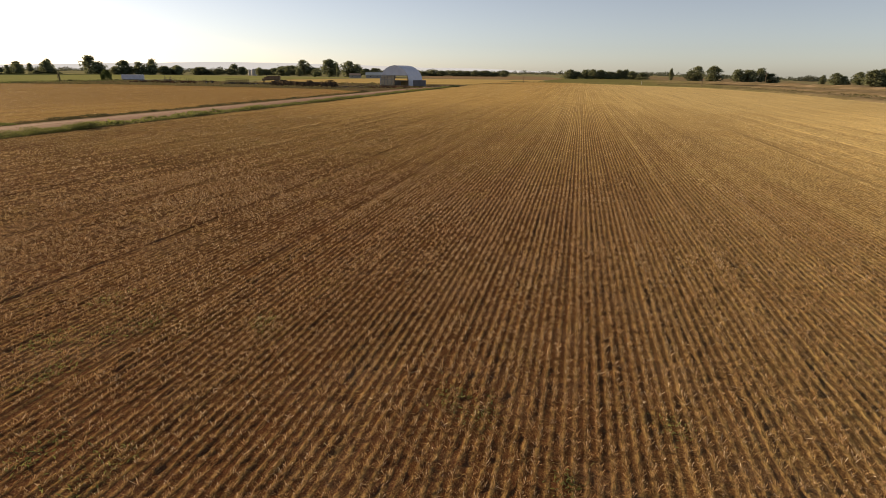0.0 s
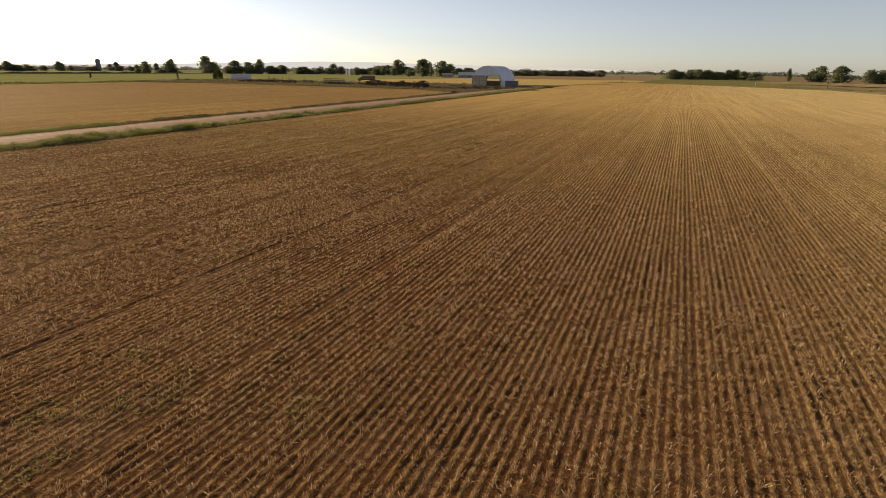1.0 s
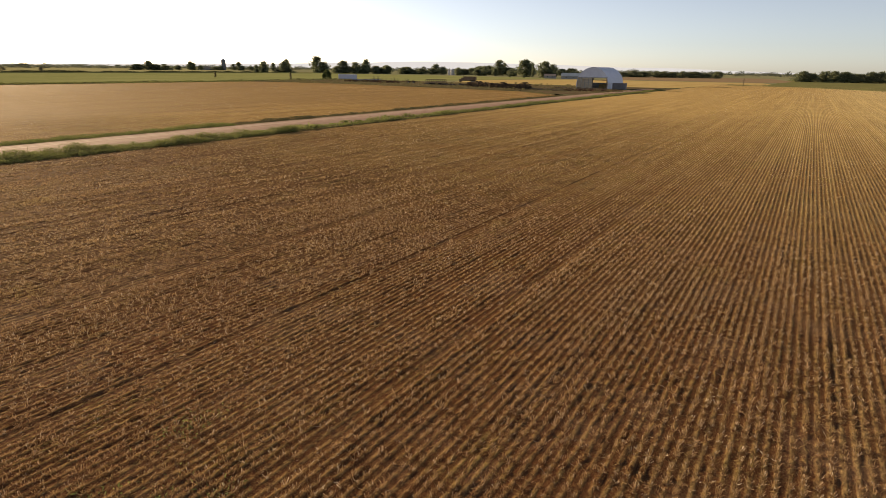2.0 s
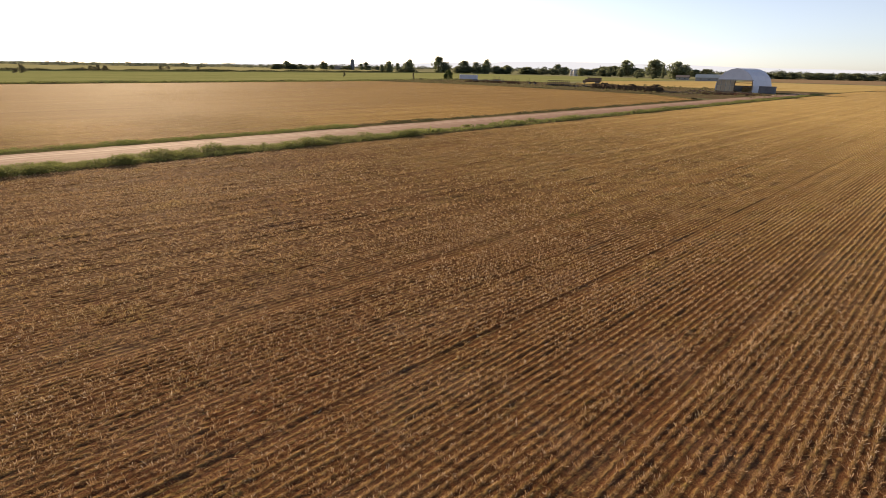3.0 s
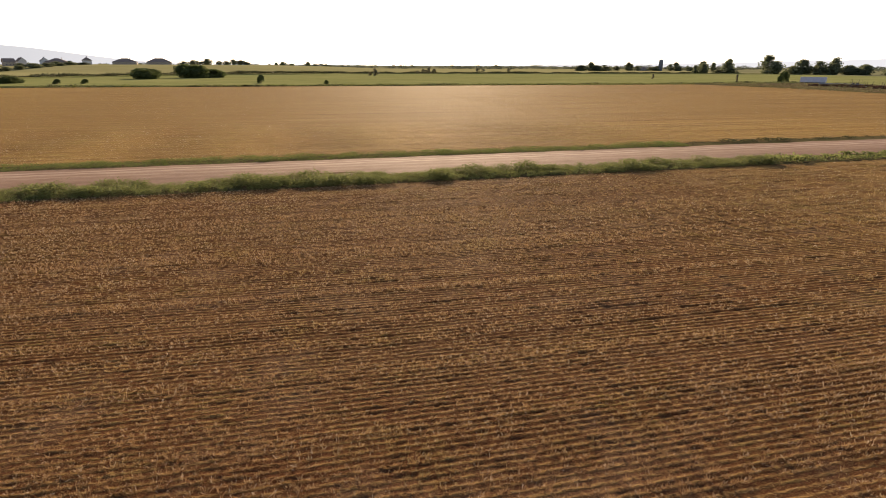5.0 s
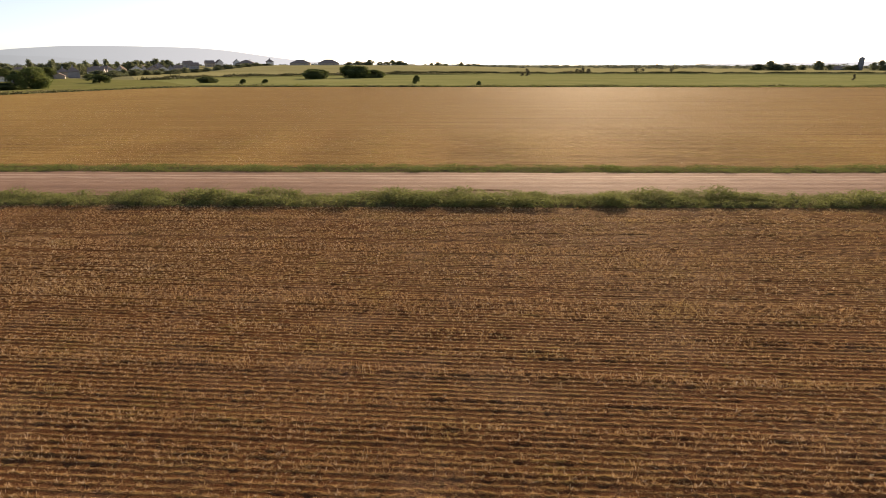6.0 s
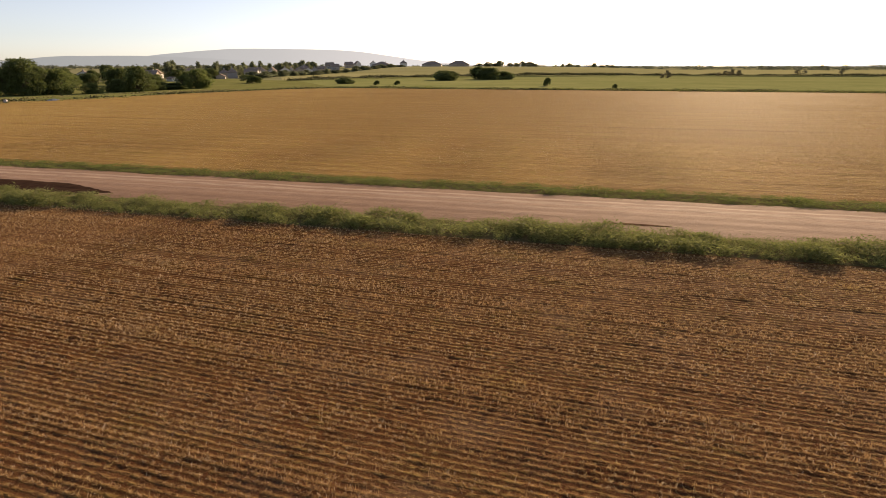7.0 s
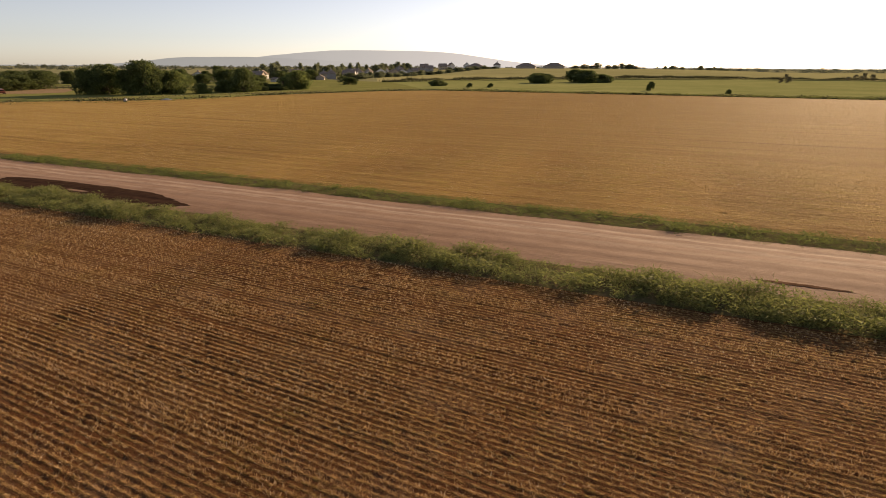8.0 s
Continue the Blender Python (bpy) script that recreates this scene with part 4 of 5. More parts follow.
belt(-640, 655, -540, 735, 10, 7, 9.5, 18, 41)
belt(-540, 735, -425, 800, 11, 7, 9.5, 18, 42)
belt(-705, 560, -668, 600, 4, 5, 7, 13, 43)
belt(-250, 880, -120, 905, 12, 6, 8, 18, 44)
belt(-425, 690, -350, 720, 5, 6, 8, 14, 45)
belt(-1060, 570, -1020, 620, 7, 7, 9.5, 19, 46)
belt(-1120, 690, -1000, 830, 9, 6, 10, 16, 47)
belt(-440, -252, -560, -278, 14, 2.2, 4.6, 10, 48)
belt(-560, -278, -740, -308, 20, 2.2, 4.6, 11, 49)
belt(-740, -308, -880, -258, 14, 2.2, 4.6, 12, 50)
belt(-915, -140, -935, -60, 9, 3.5, 6, 11, 51)
belt(-1060, -30, -1090, 90, 7, 4, 6.5, 14, 52)
belt(-285, -262, -430, -268, 13, 5.5, 8.0, 11, 53)
belt(-110, -352, -330, -322, 24, 6.5, 9.5, 13, 54)


def far_woods():
    """The broken belt of trees along the horizon, too far to count."""
    lobes = []
    rr = random.Random(9)
    yaw = -32.0
    while yaw < 165:
        thin = 0.5 + 0.5 * noise.noise((yaw * 0.23, 0, 2))
        if thin > 0.22 or rr.random() < 0.5:
            d = rr.uniform(1500, 2600)
            s = rr.uniform(6, 11) * (0.6 + thin * 0.7)
            x, y = -d * math.sin(radians(yaw)), d * math.cos(radians(yaw))
            for q in range(3):
                lobes.append((x + rr.uniform(-s, s), y + rr.uniform(-s, s), s * rr.uniform(0.0, 0.4) - float(land_drop(x, y)), s * rr.uniform(0.5, 0.9)))
        yaw += rr.uniform(0.08, 0.42)
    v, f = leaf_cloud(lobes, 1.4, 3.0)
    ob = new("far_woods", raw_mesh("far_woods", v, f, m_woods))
    return tagged(ob, "broken belt of trees along the horizon with haze painted into its leaves", "woods", kind="stuff")


far_woods()


# ---------------------------------------------------------------- barn and its yard
def barn(x, y, turn):
    """Fabric barn on steel arches, open at the front; the front runs along x, the ridge along y."""
    wide, deep, high = 17.6, 15.0, 10.3
    ob = thing("barn", x, y, 0, turn, "white fabric barn on steel arches with an open front bay", "barn")
    prof = [(-1.0, 0.0), (-1.0, 0.30), (-0.93, 0.50), (-0.78, 0.70), (-0.55, 0.86), (-0.28, 0.96), (0.0, 1.0)]
    prof += [(-a, b) for a, b in reversed(prof[:-1])]
    prof = [(wide / 2 * (a + 1), high * b) for a, b in prof]

    def skin(inset):
        return [(wide / 2 + (a - wide / 2) * (1 - inset / wide * 2), b * (1 - inset / high)) for a, b in prof]
    bm = bmesh.new()
    rings = [[bm.verts.new((a, yy, b)) for a, b in ring] for yy in (0, deep) for ring in (prof, skin(0.14))]
    fo, fi, bo, bi = rings
    for k in range(len(prof) - 1):
        for q in ((fo[k], fo[k + 1], bo[k + 1], bo[k]), (fi[k], bi[k], bi[k + 1], fi[k + 1]), (fo[k], fi[k], fi[k + 1], fo[k + 1]), (bo[k], bo[k + 1], bi[k + 1], bi[k])):
            bm.faces.new(q)
    part("cover", bm, m_fabric, ob)
    for yy in (0.35, 5.0, 9.8, 14.6):
        bm = bmesh.new()
        ring = skin(0.5)
        for (a, b), (c, d) in zip(ring, ring[1:]):
            tube(bm, (a, yy, b), (c, yy, d), 0.14, 0.14, 6)
        part("arch", bm, m_steel, ob)
    # gable cloth above the beam, front and back wall
    beam = 5.3

    def gable(y0, low):
        bm = bmesh.new()
        ring = [(a, max(b, low)) for a, b in skin(0.1) if b > low * 0.55]
        ring[0], ring[-1] = (skin(0.1)[2][0] - 0.2, low), (skin(0.1)[-3][0] + 0.2, low)
        f = [bm.verts.new((a, y0, b)) for a, b in ring]
        g = [bm.verts.new((a, y0 + 0.12, b)) for a, b in ring]
        bm.faces.new(f), bm.faces.new(list(reversed(g)))
        for k in range(len(f)):
            bm.faces.new((f[k], g[k], g[(k + 1) % len(f)], f[(k + 1) % len(f)]))
        return bm
    part("gable_cloth", gable(0.1, beam + 0.2), m_fabric, ob)
    part("back_wall", boxes((0.5, 9.2, deep - 0.3, deep - 0.15, 0, 2.6)), m_fabric, ob)
    part("back_gable", gable(deep - 0.3, 6.0), m_fabric, ob)
    part("beam", boxes((0.5, wide - 0.5, 0.0, 0.25, beam - 0.15, beam + 0.2), bevel=0.02), m_steel, ob)
    # panelled bay
    for i in range(4):
        x0 = 0.5 + i * 2.12
        part("wall_panel", boxes((x0 + 0.08, x0 + 2.04, 0.08, 0.16, 0.3, 2.9)), m_translucent, ob)
        part("wall_panel", boxes((x0 + 0.08, x0 + 2.04, 0.08, 0.16, 3.1, beam - 0.2)), m_translucent, ob)
        part("post", boxes((x0 - 0.09, x0 + 0.09, 0.0, 0.22, 0, beam - 0.16), bevel=0.02), m_steel, ob)
    part("rail", boxes((0.5, 8.9, 0.02, 0.2, 2.92, 3.08)), m_steel, ob)
    part("post", boxes((8.85, 9.1, 0.0, 0.25, 0, beam - 0.16), bevel=0.02), m_wood, ob)
    part("post", boxes((16.7, 16.95, 0.0, 0.25, 0, beam - 0.16), bevel=0.02), m_wood, ob)
    part("lintel", boxes((9.15, 16.65, 0.05, 0.2, 4.0, 4.25), bevel=0.02), m_wood, ob)
    return ob


barn(-104.0, 283.4, -12.0)


def hay_bale(bm, x, y, z, a, s=1.0):
    m = pose(x, y, z, 0, 0, a)
    made = bmesh.ops.create_cube(bm, size=1.0, matrix=m @ Matrix.Diagonal((2.3 * s, 1.25 * s, 1.2 * s, 1)))
    bmesh.ops.bevel(bm, geom=list({e for v in made["verts"] for e in v.link_edges}), offset=0.14, segments=1, affect="EDGES")
    return bm


def bale_stack(x, y, turn, cols, layers, material, label, seed, skip=0.15):
    rr = random.Random(seed)
    ob = thing("bale_stack", x, y, 0, turn, label, "hay bales")
    for k in range(layers):
        for i in range(cols):
            for j in range(2):
                if k and rr.random() < skip + 0.22 * k:
                    continue
                bm = hay_bale(bmesh.new(), (i + 0.5) * 2.4 + rr.uniform(-0.2, 0.2), j * 1.4 + rr.uniform(-0.3, 0.3), 0.5 + k * 1.05, rr.uniform(-17, 17), rr.uniform(0.8, 1.1))
                part("bale", bm, material, ob)
    return ob


bale_stack(-93.5, 287.5, -12, 2, 2, m_hay, "stack of tan hay bales inside the open barn bay", 3, 0.05)
bale_stack(-153.0, 259.0, -23, 18, 2, m_oldhay, "long sagging stack of dark weathered hay bales", 4, 0.1)


def shipping_container(x, y, turn, length, label, material):
    ob = thing("shipping_container", x, y, 0, turn, label, "container")
    bm = bmesh.new()
    n = int(length / 0.4)
    for i in range(n):
        x0 = i * length / n
        for yy in (0.0, 2.4):
            box(bm, x0 + 0.03, x0 + length / n * 0.62, yy - 0.03, yy + 0.05, 0.25, 2.95)
    box(bm, 0, length, 0.03, 2.41, 0.2, 2.95)
    part("body", bm, material, ob)
    part("roof", boxes((-0.03, length + 0.03, -0.05, 2.5, 2.95, 3.05)), material, ob)
    for px in (0, length - 0.14):
        for py in (-0.06, 2.34):
            part("corner_post", boxes((px, px + 0.14, py, py + 0.16, 0.0, 3.08)), material, ob)
    for k in range(2):
        part("door", boxes((length, length + 0.05, 0.06 + k * 1.19, 1.2 + k * 1.19, 0.25, 2.9)), material, ob)
    return ob


shipping_container(-83.4, 276.0, 2, 6.1, "dark grey corrugated shipping container beside the barn", m_grey)


def wheel(parent, x, y, r, w=0.35):
    tyre = part("wheel", tubes(((x, y - w / 2, r), (x, y + w / 2, r), r, r), sides=18), m_rubber, parent)
    part("rim", tubes(((x, y - w / 2 - 0.02, r), (x, y + w / 2 + 0.02, r), r * 0.55, r * 0.55), sides=12), m_steel, tyre)
    return tyre


def semi_trailer(x, y, turn):
    ob = thing("semi_trailer", x, y, 0, turn, "pale lavender white box trailer parked in weeds", "trailer")
    part("body", boxes((0, 12.6, -1.3, 1.3, 1.15, 4.1), bevel=0.05), m_white, ob)
    part("frame", boxes((0.3, 12.3, -0.5, 0.5, 0.9, 1.15)), m_dark, ob)
    for i in range(20):
        part("side_rib", boxes((0.35 + i * 0.63, 0.41 + i * 0.63, -1.33, -1.3, 1.2, 4.05)), m_white, ob)
    part("rear_door", boxes((12.6, 12.64, -1.25, 1.25, 1.2, 4.05)), m_white, ob)
    for px in (10.2, 11.4):
        for py in (-1.05, 1.05):
            wheel(ob, px, py, 0.5)
    for py in (-0.8, 0.8):
        part("landing_leg", boxes((2.2, 2.35, py - 0.08, py + 0.08, 0, 1.15)), m_steel, ob)
    return ob


semi_trailer(-281.0, 297.0, 25)


def pipe_trailer(x, y, turn, n=6):
    ob = thing("pipe_trailer", x, y, 0, turn, "low flat trailer loaded with long irrigation pipes", "trailer")
    part("bed", boxes((0, 18, -1.1, 1.1, 0.75, 0.95)), m_wood, ob)
    for px in (3, 9, 15):
        part("bolster", boxes((px, px + 0.15, -1.2, 1.2, 0.95, 1.15)), m_rust, ob)
    for i in range(n):
        part("pipe", tubes(((0.2 * i, -0.9 + i * 0.36, 1.3), (18.4 + 0.15 * i, -0.9 + i * 0.36, 1.3), 0.13, 0.13)), m_steel, ob)
    for px in (4, 14):
        for py in (-0.95, 0.95):
            wheel(ob, px, py, 0.42, 0.25)
    return ob


pipe_trailer(-253.0, 279.0, 40)


def farm_implement(x, y, turn, length, label, seed):
    """Folded tillage frame: beams, cross bars, shanks and transport wheels."""
    rr = random.Random(seed)
    ob = thing("farm_implement", x, y, 0, turn, label, "farm implement")
    for py in (-1.4, 0.0, 1.4):
        part("beam", boxes((0, length, py - 0.09, py + 0.09, 0.95, 1.13)), m_rust, ob)
    k = int(length / 0.9)
    for i in range(k):
        px = 0.3 + i * 0.9
        part("cross_bar", boxes((px - 0.06, px + 0.06, -1.6, 1.6, 1.13, 1.25)), m_rust, ob)
        for py in (-1.4, 0.0, 1.4):
            part("shank", tubes(((px, py, 1.1), (px + 0.25, py, 0.55), 0.05, 0.05), ((px + 0.25, py, 0.55), (px, py, 0.05), 0.05, 0.03), sides=5), m_dark, ob)
        if rr.random() < 0.7:
            part("wing_arm", tubes(((px, -1.2, 1.2), (px + rr.uniform(-0.5, 0.5), -0.6, rr.uniform(2.2, 3.6)), 0.07, 0.05), sides=5), m_dark, ob)
            part("wing_arm", tubes(((px, 1.2, 1.2), (px + rr.uniform(-0.5, 0.5), 0.7, rr.uniform(2.0, 3.4)), 0.07, 0.05), sides=5), m_dark, ob)
    for px in (length * 0.3, length * 0.7):
        for py in (-1.9, 1.9):
            wheel(ob, px, py, 0.55, 0.3)
    part("drawbar", tubes(((0, -1.2, 1.0), (-2.5, 0, 0.6), 0.09, 0.09), ((0, 1.2, 1.0), (-2.5, 0, 0.6), 0.09, 0.09), sides=6), m_rust, ob)
    return ob


farm_implement(-236.0, 280.0, 35, 9, "rusty folded tillage implement among weeds", 1)
farm_implement(-223.0, 279.0, 20, 8, "rusty cultivator frame with raised wings", 2)
farm_implement(-268.0, 318.0, 40, 5, "small rust-brown harrow behind the pipe trailer", 3)
farm_implement(-213.0, 284.0, 30, 7, "dark iron plough frame parked in weeds", 4)


def hay_wagon(x, y, turn, length):
    ob = thing("hay_wagon", x, y, 0, turn, "weathered hay wagon with slatted wooden sides", "wagon")
    part("deck", boxes((0, length, -1.2, 1.2, 0.95, 1.12)), m_wood, ob)
    n = int(length / 1.2)
    for i in range(n + 1):
        for py in (-1.2, 1.1):
            part("stake", boxes((i * length / n - 0.07, i * length / n + 0.07, py, py + 0.1, 1.12, 2.9)), m_rust, ob)
    for z in (1.7, 2.6):
        for py in (-1.26, 1.2):
            part("side_board", boxes((0, length, py, py + 0.05, z, z + 0.22)), m_wood, ob)
    for px in (1.6, length - 1.6):
        for py in (-1.0, 1.0):
            wheel(ob, px, py, 0.45, 0.25)
    return ob


hay_wagon(-188.0, 271.0, 5, 12)


def grain_truck(x, y, turn):
    ob = thing("grain_truck", x, y, 0, turn, "old grey-brown grain truck with a tall box", "truck")
    part("box", boxes((0, 8.6, -1.25, 1.25, 1.3, 3.7), bevel=0.04), m_wood, ob)
    for i in range(9):
        part("box_stake", boxes((0.2 + i * 1.0, 0.32 + i * 1.0, -1.32, -1.25, 1.3, 3.75)), m_rust, ob)
    part("chassis", boxes((-3.2, 8.4, -0.45, 0.45, 0.85, 1.25)), m_dark, ob)
    cab = part("cab", boxes((-2.0, -0.15, -1.15, 1.15, 1.0, 2.9), (-3.6, -2.0, -0.95, 0.95, 1.0, 1.95), bevel=0.12), m_wood, ob)
    part("windscreen", boxes((-2.04, -2.0, -0.95, 0.95, 2.05, 2.7)), m_glass, cab)
    part("exhaust_stack", tubes(((-0.1, -1.0, 1.2), (-0.1, -1.0, 5.2), 0.13, 0.13)), m_dark, ob)
    for px in (-2.7, 5.6, 7.0):
        for py in (-1.05, 1.05):
            wheel(ob, px, py, 0.52)
    return ob


grain_truck(-206.0, 342.0, 10)


def plank_pile(x, y, turn, length, seed, label, material):
    rr = random.Random(seed)
    ob = thing("plank_pile", x, y, 0, turn, label, "timber")
    for i in range(9):
        b = bmesh.new()
        box(b, 0, length * rr.uniform(0.6, 1), 0, rr.uniform(0.2, 0.35), 0, 0.1)
        p = part("plank", b, material, ob)
        p.matrix_basis = pose(rr.uniform(-0.6, 0.6), rr.uniform(-1, 1), (i // 3) * 0.12, 0, rr.uniform(-2, 0), rr.uniform(-14, 14))
    return ob


for i, (x, y, a, n) in enumerate(((-118, 240, -10, 5), (-109, 244, 20, 4), (-104, 262, -15, 6), (-98, 268, 5, 5), (-112, 256, 35, 4), (-96, 252, -30, 5), (-128, 252, 12, 6), (-90, 262, 15, 4))):
    plank_pile(x, y, a, n, i, "loose pile of grey weathered planks in the yard", m_wood if i % 2 else m_rust)


def scrap_heap(x0, y0, x1, y1, wide, high, n, material, label, seed):
    """A long low jumble of boards, pipes and broken bales lying on one another."""
    rr = random.Random(seed)
    bm = bmesh.new()
    way = math.degrees(math.atan2(y1 - y0, x1 - x0))
    for i in range(n):
        t, u = rr.random(), rr.gauss(0, 0.32)
        z = high * max(0.05, 1 - (u / 0.7) ** 2) * rr.uniform(0.1, 1.0) * (0.6 + 0.5 * noise.noise((t * 9, seed, 0)))
        ca, sa = math.cos(radians(way)), math.sin(radians(way))
        px, py = x0 + (x1 - x0) * t - sa * u * wide, y0 + (y1 - y0) * t + ca * u * wide
        size = rr.choice(((2.6, 0.3, 0.15), (1.6, 0.5, 0.3), (3.4, 0.22, 0.2), (1.2, 0.9, 0.6)))
        m = pose(px, py, max(0.08, z), rr.uniform(-16, 16), rr.uniform(-14, 14), way + rr.gauss(0, 35)) @ Matrix.Diagonal((*size, 1))
        bmesh.ops.create_cube(bm, size=1.0, matrix=m)
    return tagged(part("scrap_heap", bm, material), label, "scrap heap", kind="stuff")


scrap_heap(-153, 260, -112, 243, 4.5, 3.4, 700, m_oldhay, "dark jumble of rotten bales and boards", 31)
scrap_heap(-119, 246, -96, 243, 6.0, 0.8, 150, m_wood, "low jumble of grey boards in the farmyard", 32)
scrap_heap(-108, 266, -84, 268, 6.0, 0.9, 150, m_wood, "low jumble of boards before the barn", 33)
scrap_heap(-96, 247, -74, 256, 7.0, 0.6, 120, m_rust, "scattered rusty scrap beside the road", 34)
scrap_heap(-190, 274, -156, 268, 4.5, 1.2, 160, m_dark, "dark scrap iron between wagon and bales", 35)
scrap_heap(-262, 284, -212, 276, 5.0, 1.3, 170, m_rust, "rusty scrap iron lying among farm implements", 36)
weeds("yard_weeds", -290, -70, 228, 262, 0.24, 10, 0.5, m_bank_leaf, "patchy weeds in the farmyard", 0.35)
weeds("yard_weeds", -300, -100, 262, 326, 0.06, 10, 0.8, m_bank_leaf, "patchy weeds in the farmyard", 0.4)


# ---------------------------------------------------------------- houses, sheds and the rest of the distance
def house(x, y, turn, wide, deep, wall_high, roof_high, siding, label, name="house", windows=3, garage=True, hipped=False, roof=None):
    ob = thing(name, x, y, float(rise_height(x, y)) - 0.1, turn, label, name.split("_")[-1], "houses beyond the fields" if name == "house" else "")
    bm = boxes((-wide / 2, wide / 2, -deep / 2, deep / 2, -0.2, wall_high))
    g = []
    for px in () if hipped else (-wide / 2, wide / 2):
        g.append([bm.verts.new(c) for c in ((px, -deep / 2, wall_high), (px, deep / 2, wall_high), (px, 0, wall_high + roof_high))])
    for tri in g:
        bm.faces.new(tri)
    part("wall", bm, siding, ob)
    if hipped:
        bm = bmesh.new()
        e, run = 0.8, max(1.0, (wide - deep) / 2)
        low = [bm.verts.new((a * (wide / 2 + e), b * (deep / 2 + e), wall_high - 0.1)) for a, b in ((-1, -1), (1, -1), (1, 1), (-1, 1))]
        top = [bm.verts.new((a * run, 0, wall_high + roof_high)) for a in (-1, 1)]
        bm.faces.new(low)
        for q in ((low[0], low[1], top[1], top[0]), (low[1], low[2], top[1]), (low[2], low[3], top[0], top[1]), (low[3], low[0], top[0])):
            bm.faces.new(q)
        part("roof", bm, roof or m_shingle, ob)
    for sgn in () if hipped else (-1, 1):
        bm = bmesh.new()
        e = 0.5
        a = [(-wide / 2 - e, sgn * (deep / 2 + e), wall_high - e * roof_high / deep * 2), (wide / 2 + e, sgn * (deep / 2 + e), wall_high - e * roof_high / deep * 2),
             (wide / 2 + e, 0, wall_high + roof_high + 0.02), (-wide / 2 - e, 0, wall_high + roof_high + 0.02)]
        lo = [bm.verts.new(c) for c in a]
        hi = [bm.verts.new((c[0], c[1], c[2] + 0.22)) for c in a]
        bm.faces.new(lo), bm.faces.new(list(reversed(hi)))
        for k in range(4):
            bm.faces.new((lo[k], hi[k], hi[(k + 1) % 4], lo[(k + 1) % 4]))
        part("roof", bm, roof or m_shingle, ob)
    for side in (-1, 1):
        y0 = side * deep / 2
        for lv in range(2 if wall_high > 4 else 1):
            for i in range(windows):
                px = -wide / 2 + wide * (i + 0.7) / (windows + 0.4)
                w = part("window", boxes((px - 0.65, px + 0.65, y0 - 0.05, y0 + 0.05, 1.0 + lv * 2.7, 2.3 + lv * 2.7)), m_siding[1], ob)
                part("pane", boxes((px - 0.55, px + 0.55, y0 - 0.08, y0 + 0.08, 1.1 + lv * 2.7, 2.2 + lv * 2.7)), m_glass, w)
    if garage:
        part("garage_door", boxes((-wide / 2 + 0.6, -wide / 2 + 4.0, deep / 2, deep / 2 + 0.06, 0, 2.3)), m_siding[1], ob)
        part("chimney", boxes((wide * 0.2, wide * 0.2 + 0.8, -0.5, 0.5, wall_high, wall_high + roof_high + 1.0)), m_siding[2], ob)
    return ob


names = ("tan two-storey house with a brown shingle roof", "white house with a brown shingle roof", "grey house with a brown shingle roof")
rr = random.Random(12)
for x, y, w, h in ((-449, -271, 9, 8.4), (-427, -267, 8, 3.6), (-513, -293, 12, 7.1), (-553, -294, 13, 6.0), (-582, -296, 14, 8.4), (-620, -300, 12, 7.4), (-661, -311, 15, 7.4), (-705, -322, 12, 7.6),
                   (-756, -337, 11, 7.4), (-800, -336, 12, 8.0), (-848, -334, 12, 8.6), (-870, -329, 10, 9.0), (-879, -306, 13, 8.7), (-895, -261, 11, 9.4), (-480, -300, 12, 7), (-530, -330, 13, 7.5),
                   (-600, -335, 13, 8.0), (-640, -345, 12, 8.0), (-690, -360, 13, 8.4), (-740, -375, 12, 8.8), (-790, -380, 14, 9.0), (-400, -310, 12, 6.5), (-360, -330, 12, 6.5), (-320, -330, 11, 6),
                   (-570, -325, 12, 8.0), (-720, -345, 12, 8.5), (-835, -360, 12, 9.0), (-470, -325, 12, 7.5), (-430, -330, 11, 7.0)):
    k = rr.choice((0, 1, 1, 2))
    house(x, y, rr.choice((30, 30, 120)) + rr.uniform(-12, 12), w, w * rr.uniform(0.7, 0.9), h * 0.56, h * 0.44, m_siding[k], names[k], hipped=rr.random() < 0.3)
for x, y, w, h in ((-907, -217, 30, 8.2), (-917, -175, 32, 8.6), (-884, -293, 26, 8.0)):
    house(x, y, 100, w, 22, h * 0.4, h * 0.6, m_siding[0], "large low house with a broad hipped roof", windows=6, hipped=True)
for i in range(34):
    x = -450 - i * 13 + rr.uniform(-6, 6)
    y = -338 - (i * 13) * 0.12 + rr.uniform(-40, 10)
    plant(broad[rr.randrange(4)], x, y, rr.uniform(7.5, 11.0), rr.uniform(7, 12), rr.uniform(0, 360))
house(-363, -275, 70, 6, 5, 2.8, 1.5, m_siding[1], "white shed with a dark roof among trees", "garden_shed", 1, False)
house(-358, -256, 60, 9, 5, 1.9, 0.9, m_siding[1], "long low white shed among bushes", "garden_shed", 2, False)
house(-341, -232, 60, 6, 4, 1.8, 0.8, m_siding[1], "low white shed among bushes", "garden_shed", 1, False)
for i in range(26):
    x, y = -330 - i * 22 + rr.uniform(-9, 9), -285 - i * 4 + rr.uniform(-45, 10)
    plant(broad[i % 4], x, y, rr.uniform(6.5, 10.5), rr.uniform(8, 13), rr.uniform(0, 360))
for i in range(14):
    plant(broad[i % 4], -240 - i * 14 + rr.uniform(-5, 5), -300 + rr.uniform(-25, 25), rr.uniform(6.5, 9), rr.uniform(10, 15), rr.uniform(0, 360))
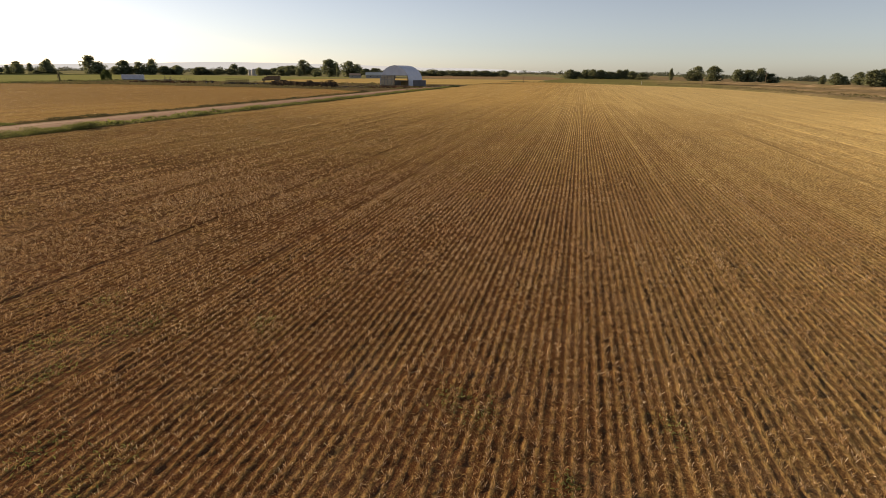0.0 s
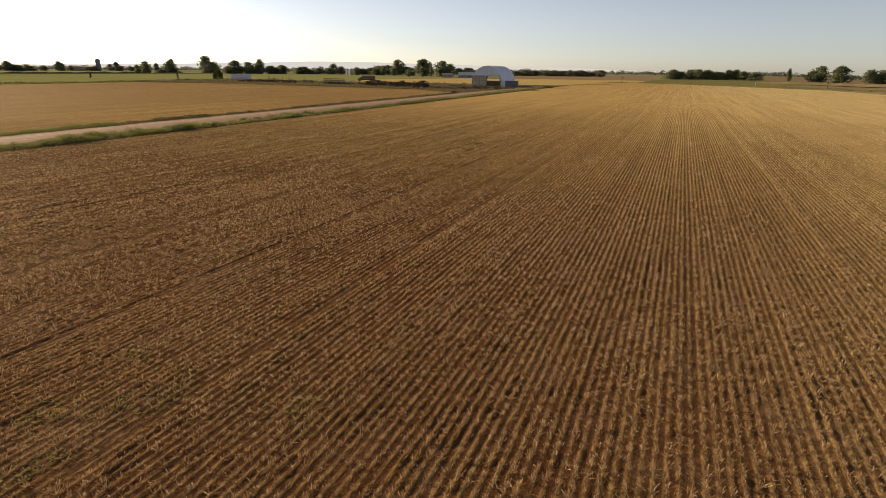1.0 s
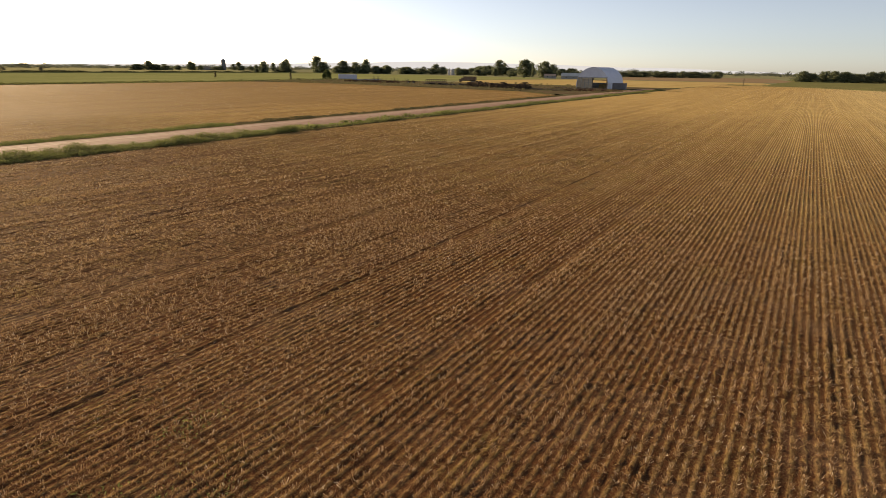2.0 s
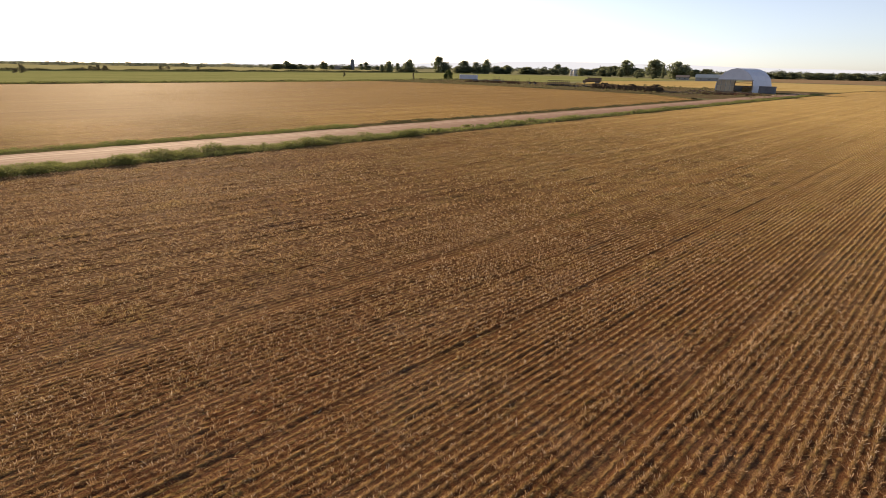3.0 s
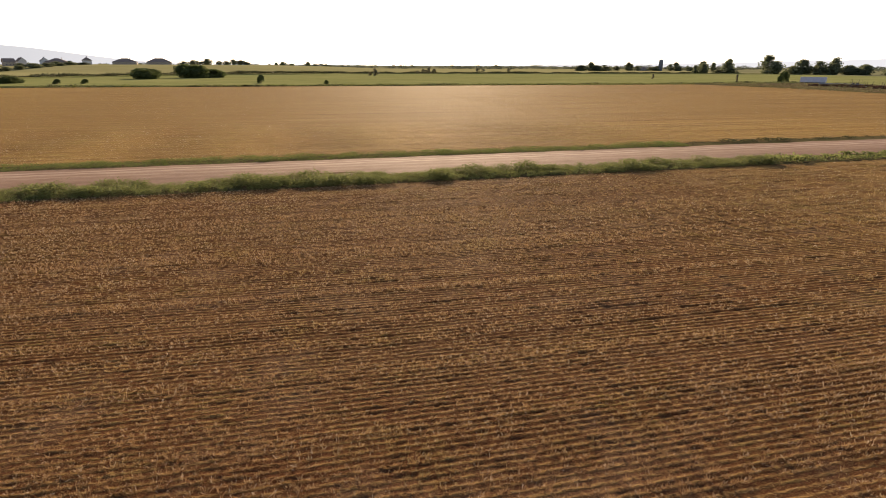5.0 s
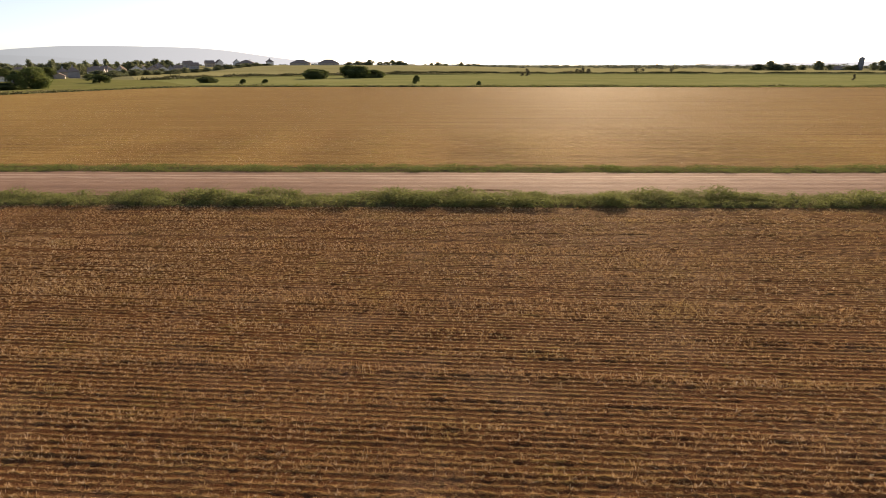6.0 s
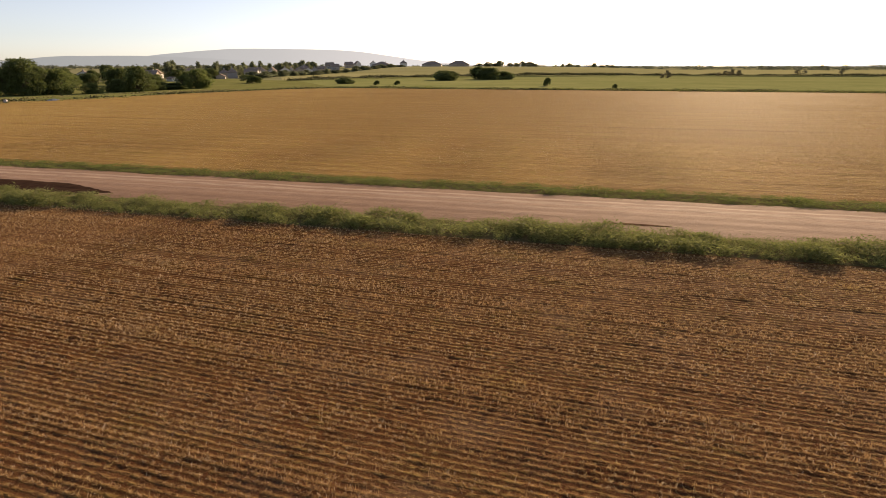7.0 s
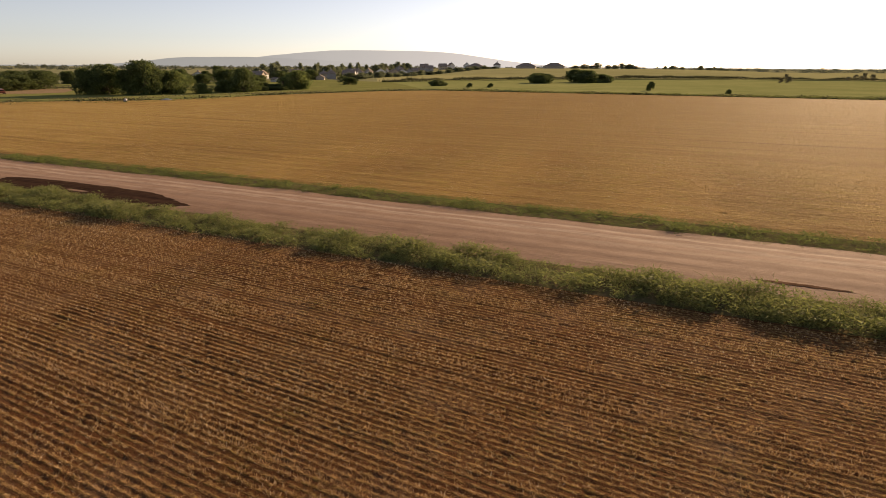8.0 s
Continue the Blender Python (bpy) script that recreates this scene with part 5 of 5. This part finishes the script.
house(-214, 575, 18, 24, 10, 3.2, 2.6, m_siding[2], "long grey farm shed with a pale metal roof", "farm_shed", 3, False, roof=m_tin)
house(-246, 590, 18, 12, 8, 2.8, 1.6, m_siding[2], "grey weathered farm shed beside trees", "farm_shed", 2, False)
house(-1088, 742, 45, 20, 10, 4.5, 2.5, m_siding[2], "grey farm shed beside a silo", "farm_shed", 3, False)


def silo(x, y, r, h, label, material):
    ob = thing("silo", x, y, 0, 0, label, "silo")
    part("drum", tubes(((0, 0, -0.2), (0, 0, h), r, r), sides=20), material, ob)
    for k in range(int(h / 2.5)):
        part("hoop", tubes(((0, 0, 1 + k * 2.5), (0, 0, 1.15 + k * 2.5), r + 0.08, r + 0.08), sides=20), m_steel, ob)
    part("cap", tubes(((0, 0, h), (0, 0, h + r * 0.5), r * 1.03, r * 0.15), sides=20), m_steel, ob)
    return ob


silo(-1067, 767, 4.4, 21, "tall dark concrete tower silo by farm buildings", m_grey)
silo(-445, 705, 3.6, 7, "squat galvanised grain bin", m_steel)
silo(-455, 712, 3.2, 6, "squat galvanised grain bin", m_steel)


def utility_pole(x, y, h):
    ob = thing("utility_pole", x, y, 0, 20, "weathered wooden utility pole with a crossarm", "pole")
    part("post", tubes(((0, 0, -0.3), (0, 0, h), 0.22, 0.15)), m_wood, ob)
    part("crossarm", boxes((-1.3, 1.3, -0.1, 0.1, h - 1.2, h - 0.95)), m_wood, ob)
    for px in (-1.1, 0.0, 1.1):
        part("insulator", tubes(((px, 0, h - 0.95), (px, 0, h - 0.6), 0.1, 0.07)), m_steel, ob)
    return ob


utility_pole(-404, 700, 14)
utility_pole(168, 585, 9)
utility_pole(-41, 416, 5.0)
utility_pole(72, 372, 4.2)


def pickup(x, y, turn):
    ob = thing("pickup_truck", x, y, 0, turn, "faded red pickup truck with a white canopy", "truck")
    body = part("body", boxes((-2.7, 2.7, -0.95, 0.95, 0.55, 1.15), bevel=0.1), m_red, ob)
    part("cab", boxes((-0.6, 1.3, -0.88, 0.88, 1.15, 1.85), bevel=0.15), m_red, ob)
    part("canopy", boxes((-2.6, -0.65, -0.9, 0.9, 1.15, 1.95), bevel=0.1), m_white, ob)
    part("windscreen", boxes((1.28, 1.33, -0.75, 0.75, 1.22, 1.72)), m_glass, body)
    for px in (-1.7, 1.75):
        for py in (-0.85, 0.85):
            wheel(ob, px, py, 0.38, 0.26)
    for py in (-0.7, 0.7):
        part("headlight", boxes((2.7, 2.73, py - 0.15, py + 0.15, 0.8, 0.98)), m_glass, ob)
    return ob


pickup(-168.5, -233.0, 70)


def white_tank(x, y, turn):
    ob = thing("water_tank", x, y, 0, turn, "small white plastic tank lying at the field edge", "tank")
    part("drum", tubes(((-0.8, 0, 0.42), (0.8, 0, 0.42), 0.38, 0.38), sides=16), m_grey_white, ob)
    part("lid", tubes(((0, 0, 0.78), (0, 0, 0.88), 0.2, 0.2)), m_grey, ob)
    for px in (-0.6, 0.6):
        part("cradle", boxes((px - 0.1, px + 0.1, -0.6, 0.6, 0, 0.3)), m_wood, ob)
    return ob


white_tank(-159, -153, 40)


def tarp(x, y):
    bm = bmesh.new()
    bmesh.ops.create_grid(bm, x_segments=16, y_segments=10, size=0.5)
    for v in bm.verts:
        u, w = v.co.x * 2, v.co.y * 2
        h = 0.45 * max(0, 1 - u * u) * max(0, 1 - w * w) + 0.18 * noise.noise((u * 3, w * 3, 4))
        v.co = (u * 3.4, w * 1.6, max(0.03, h))
    ob = part("tarp", bm, m_blue)
    ob.matrix_world = pose(x, y, 0, 0, 0, 35)
    return tagged(ob, "faded blue tarp draped over a low heap", "tarp")


tarp(-171, -149)


def fence(x0, y0, x1, y1):
    d = math.hypot(x1 - x0, y1 - y0)
    ob = thing("fence", x0, y0, 0, math.degrees(math.atan2(y1 - y0, x1 - x0)), "grey wooden rail fence beside trees", "fence")
    n = int(d / 2.5)
    for i in range(n + 1):
        part("post", boxes((i * d / n - 0.08, i * d / n + 0.08, -0.08, 0.08, -0.1, 1.6)), m_wood, ob)
    for z in (0.5, 0.95, 1.4):
        part("rail", boxes((0, d, 0.08, 0.13, z, z + 0.14)), m_wood, ob)
    return ob


fence(-206, -266, -217, -246)


def marker(x, y, h):
    ob = thing("marker_post", x, y, 0, 0, "short white marker post in weeds", "post")
    part("post", tubes(((0, 0, -0.1), (0, 0, h), 0.12, 0.12)), m_white, ob)
    part("cap", tubes(((0, 0, h), (0, 0, h + 0.15), 0.16, 0.05)), m_white, ob)
    return ob


marker(40, 402, 2.0)
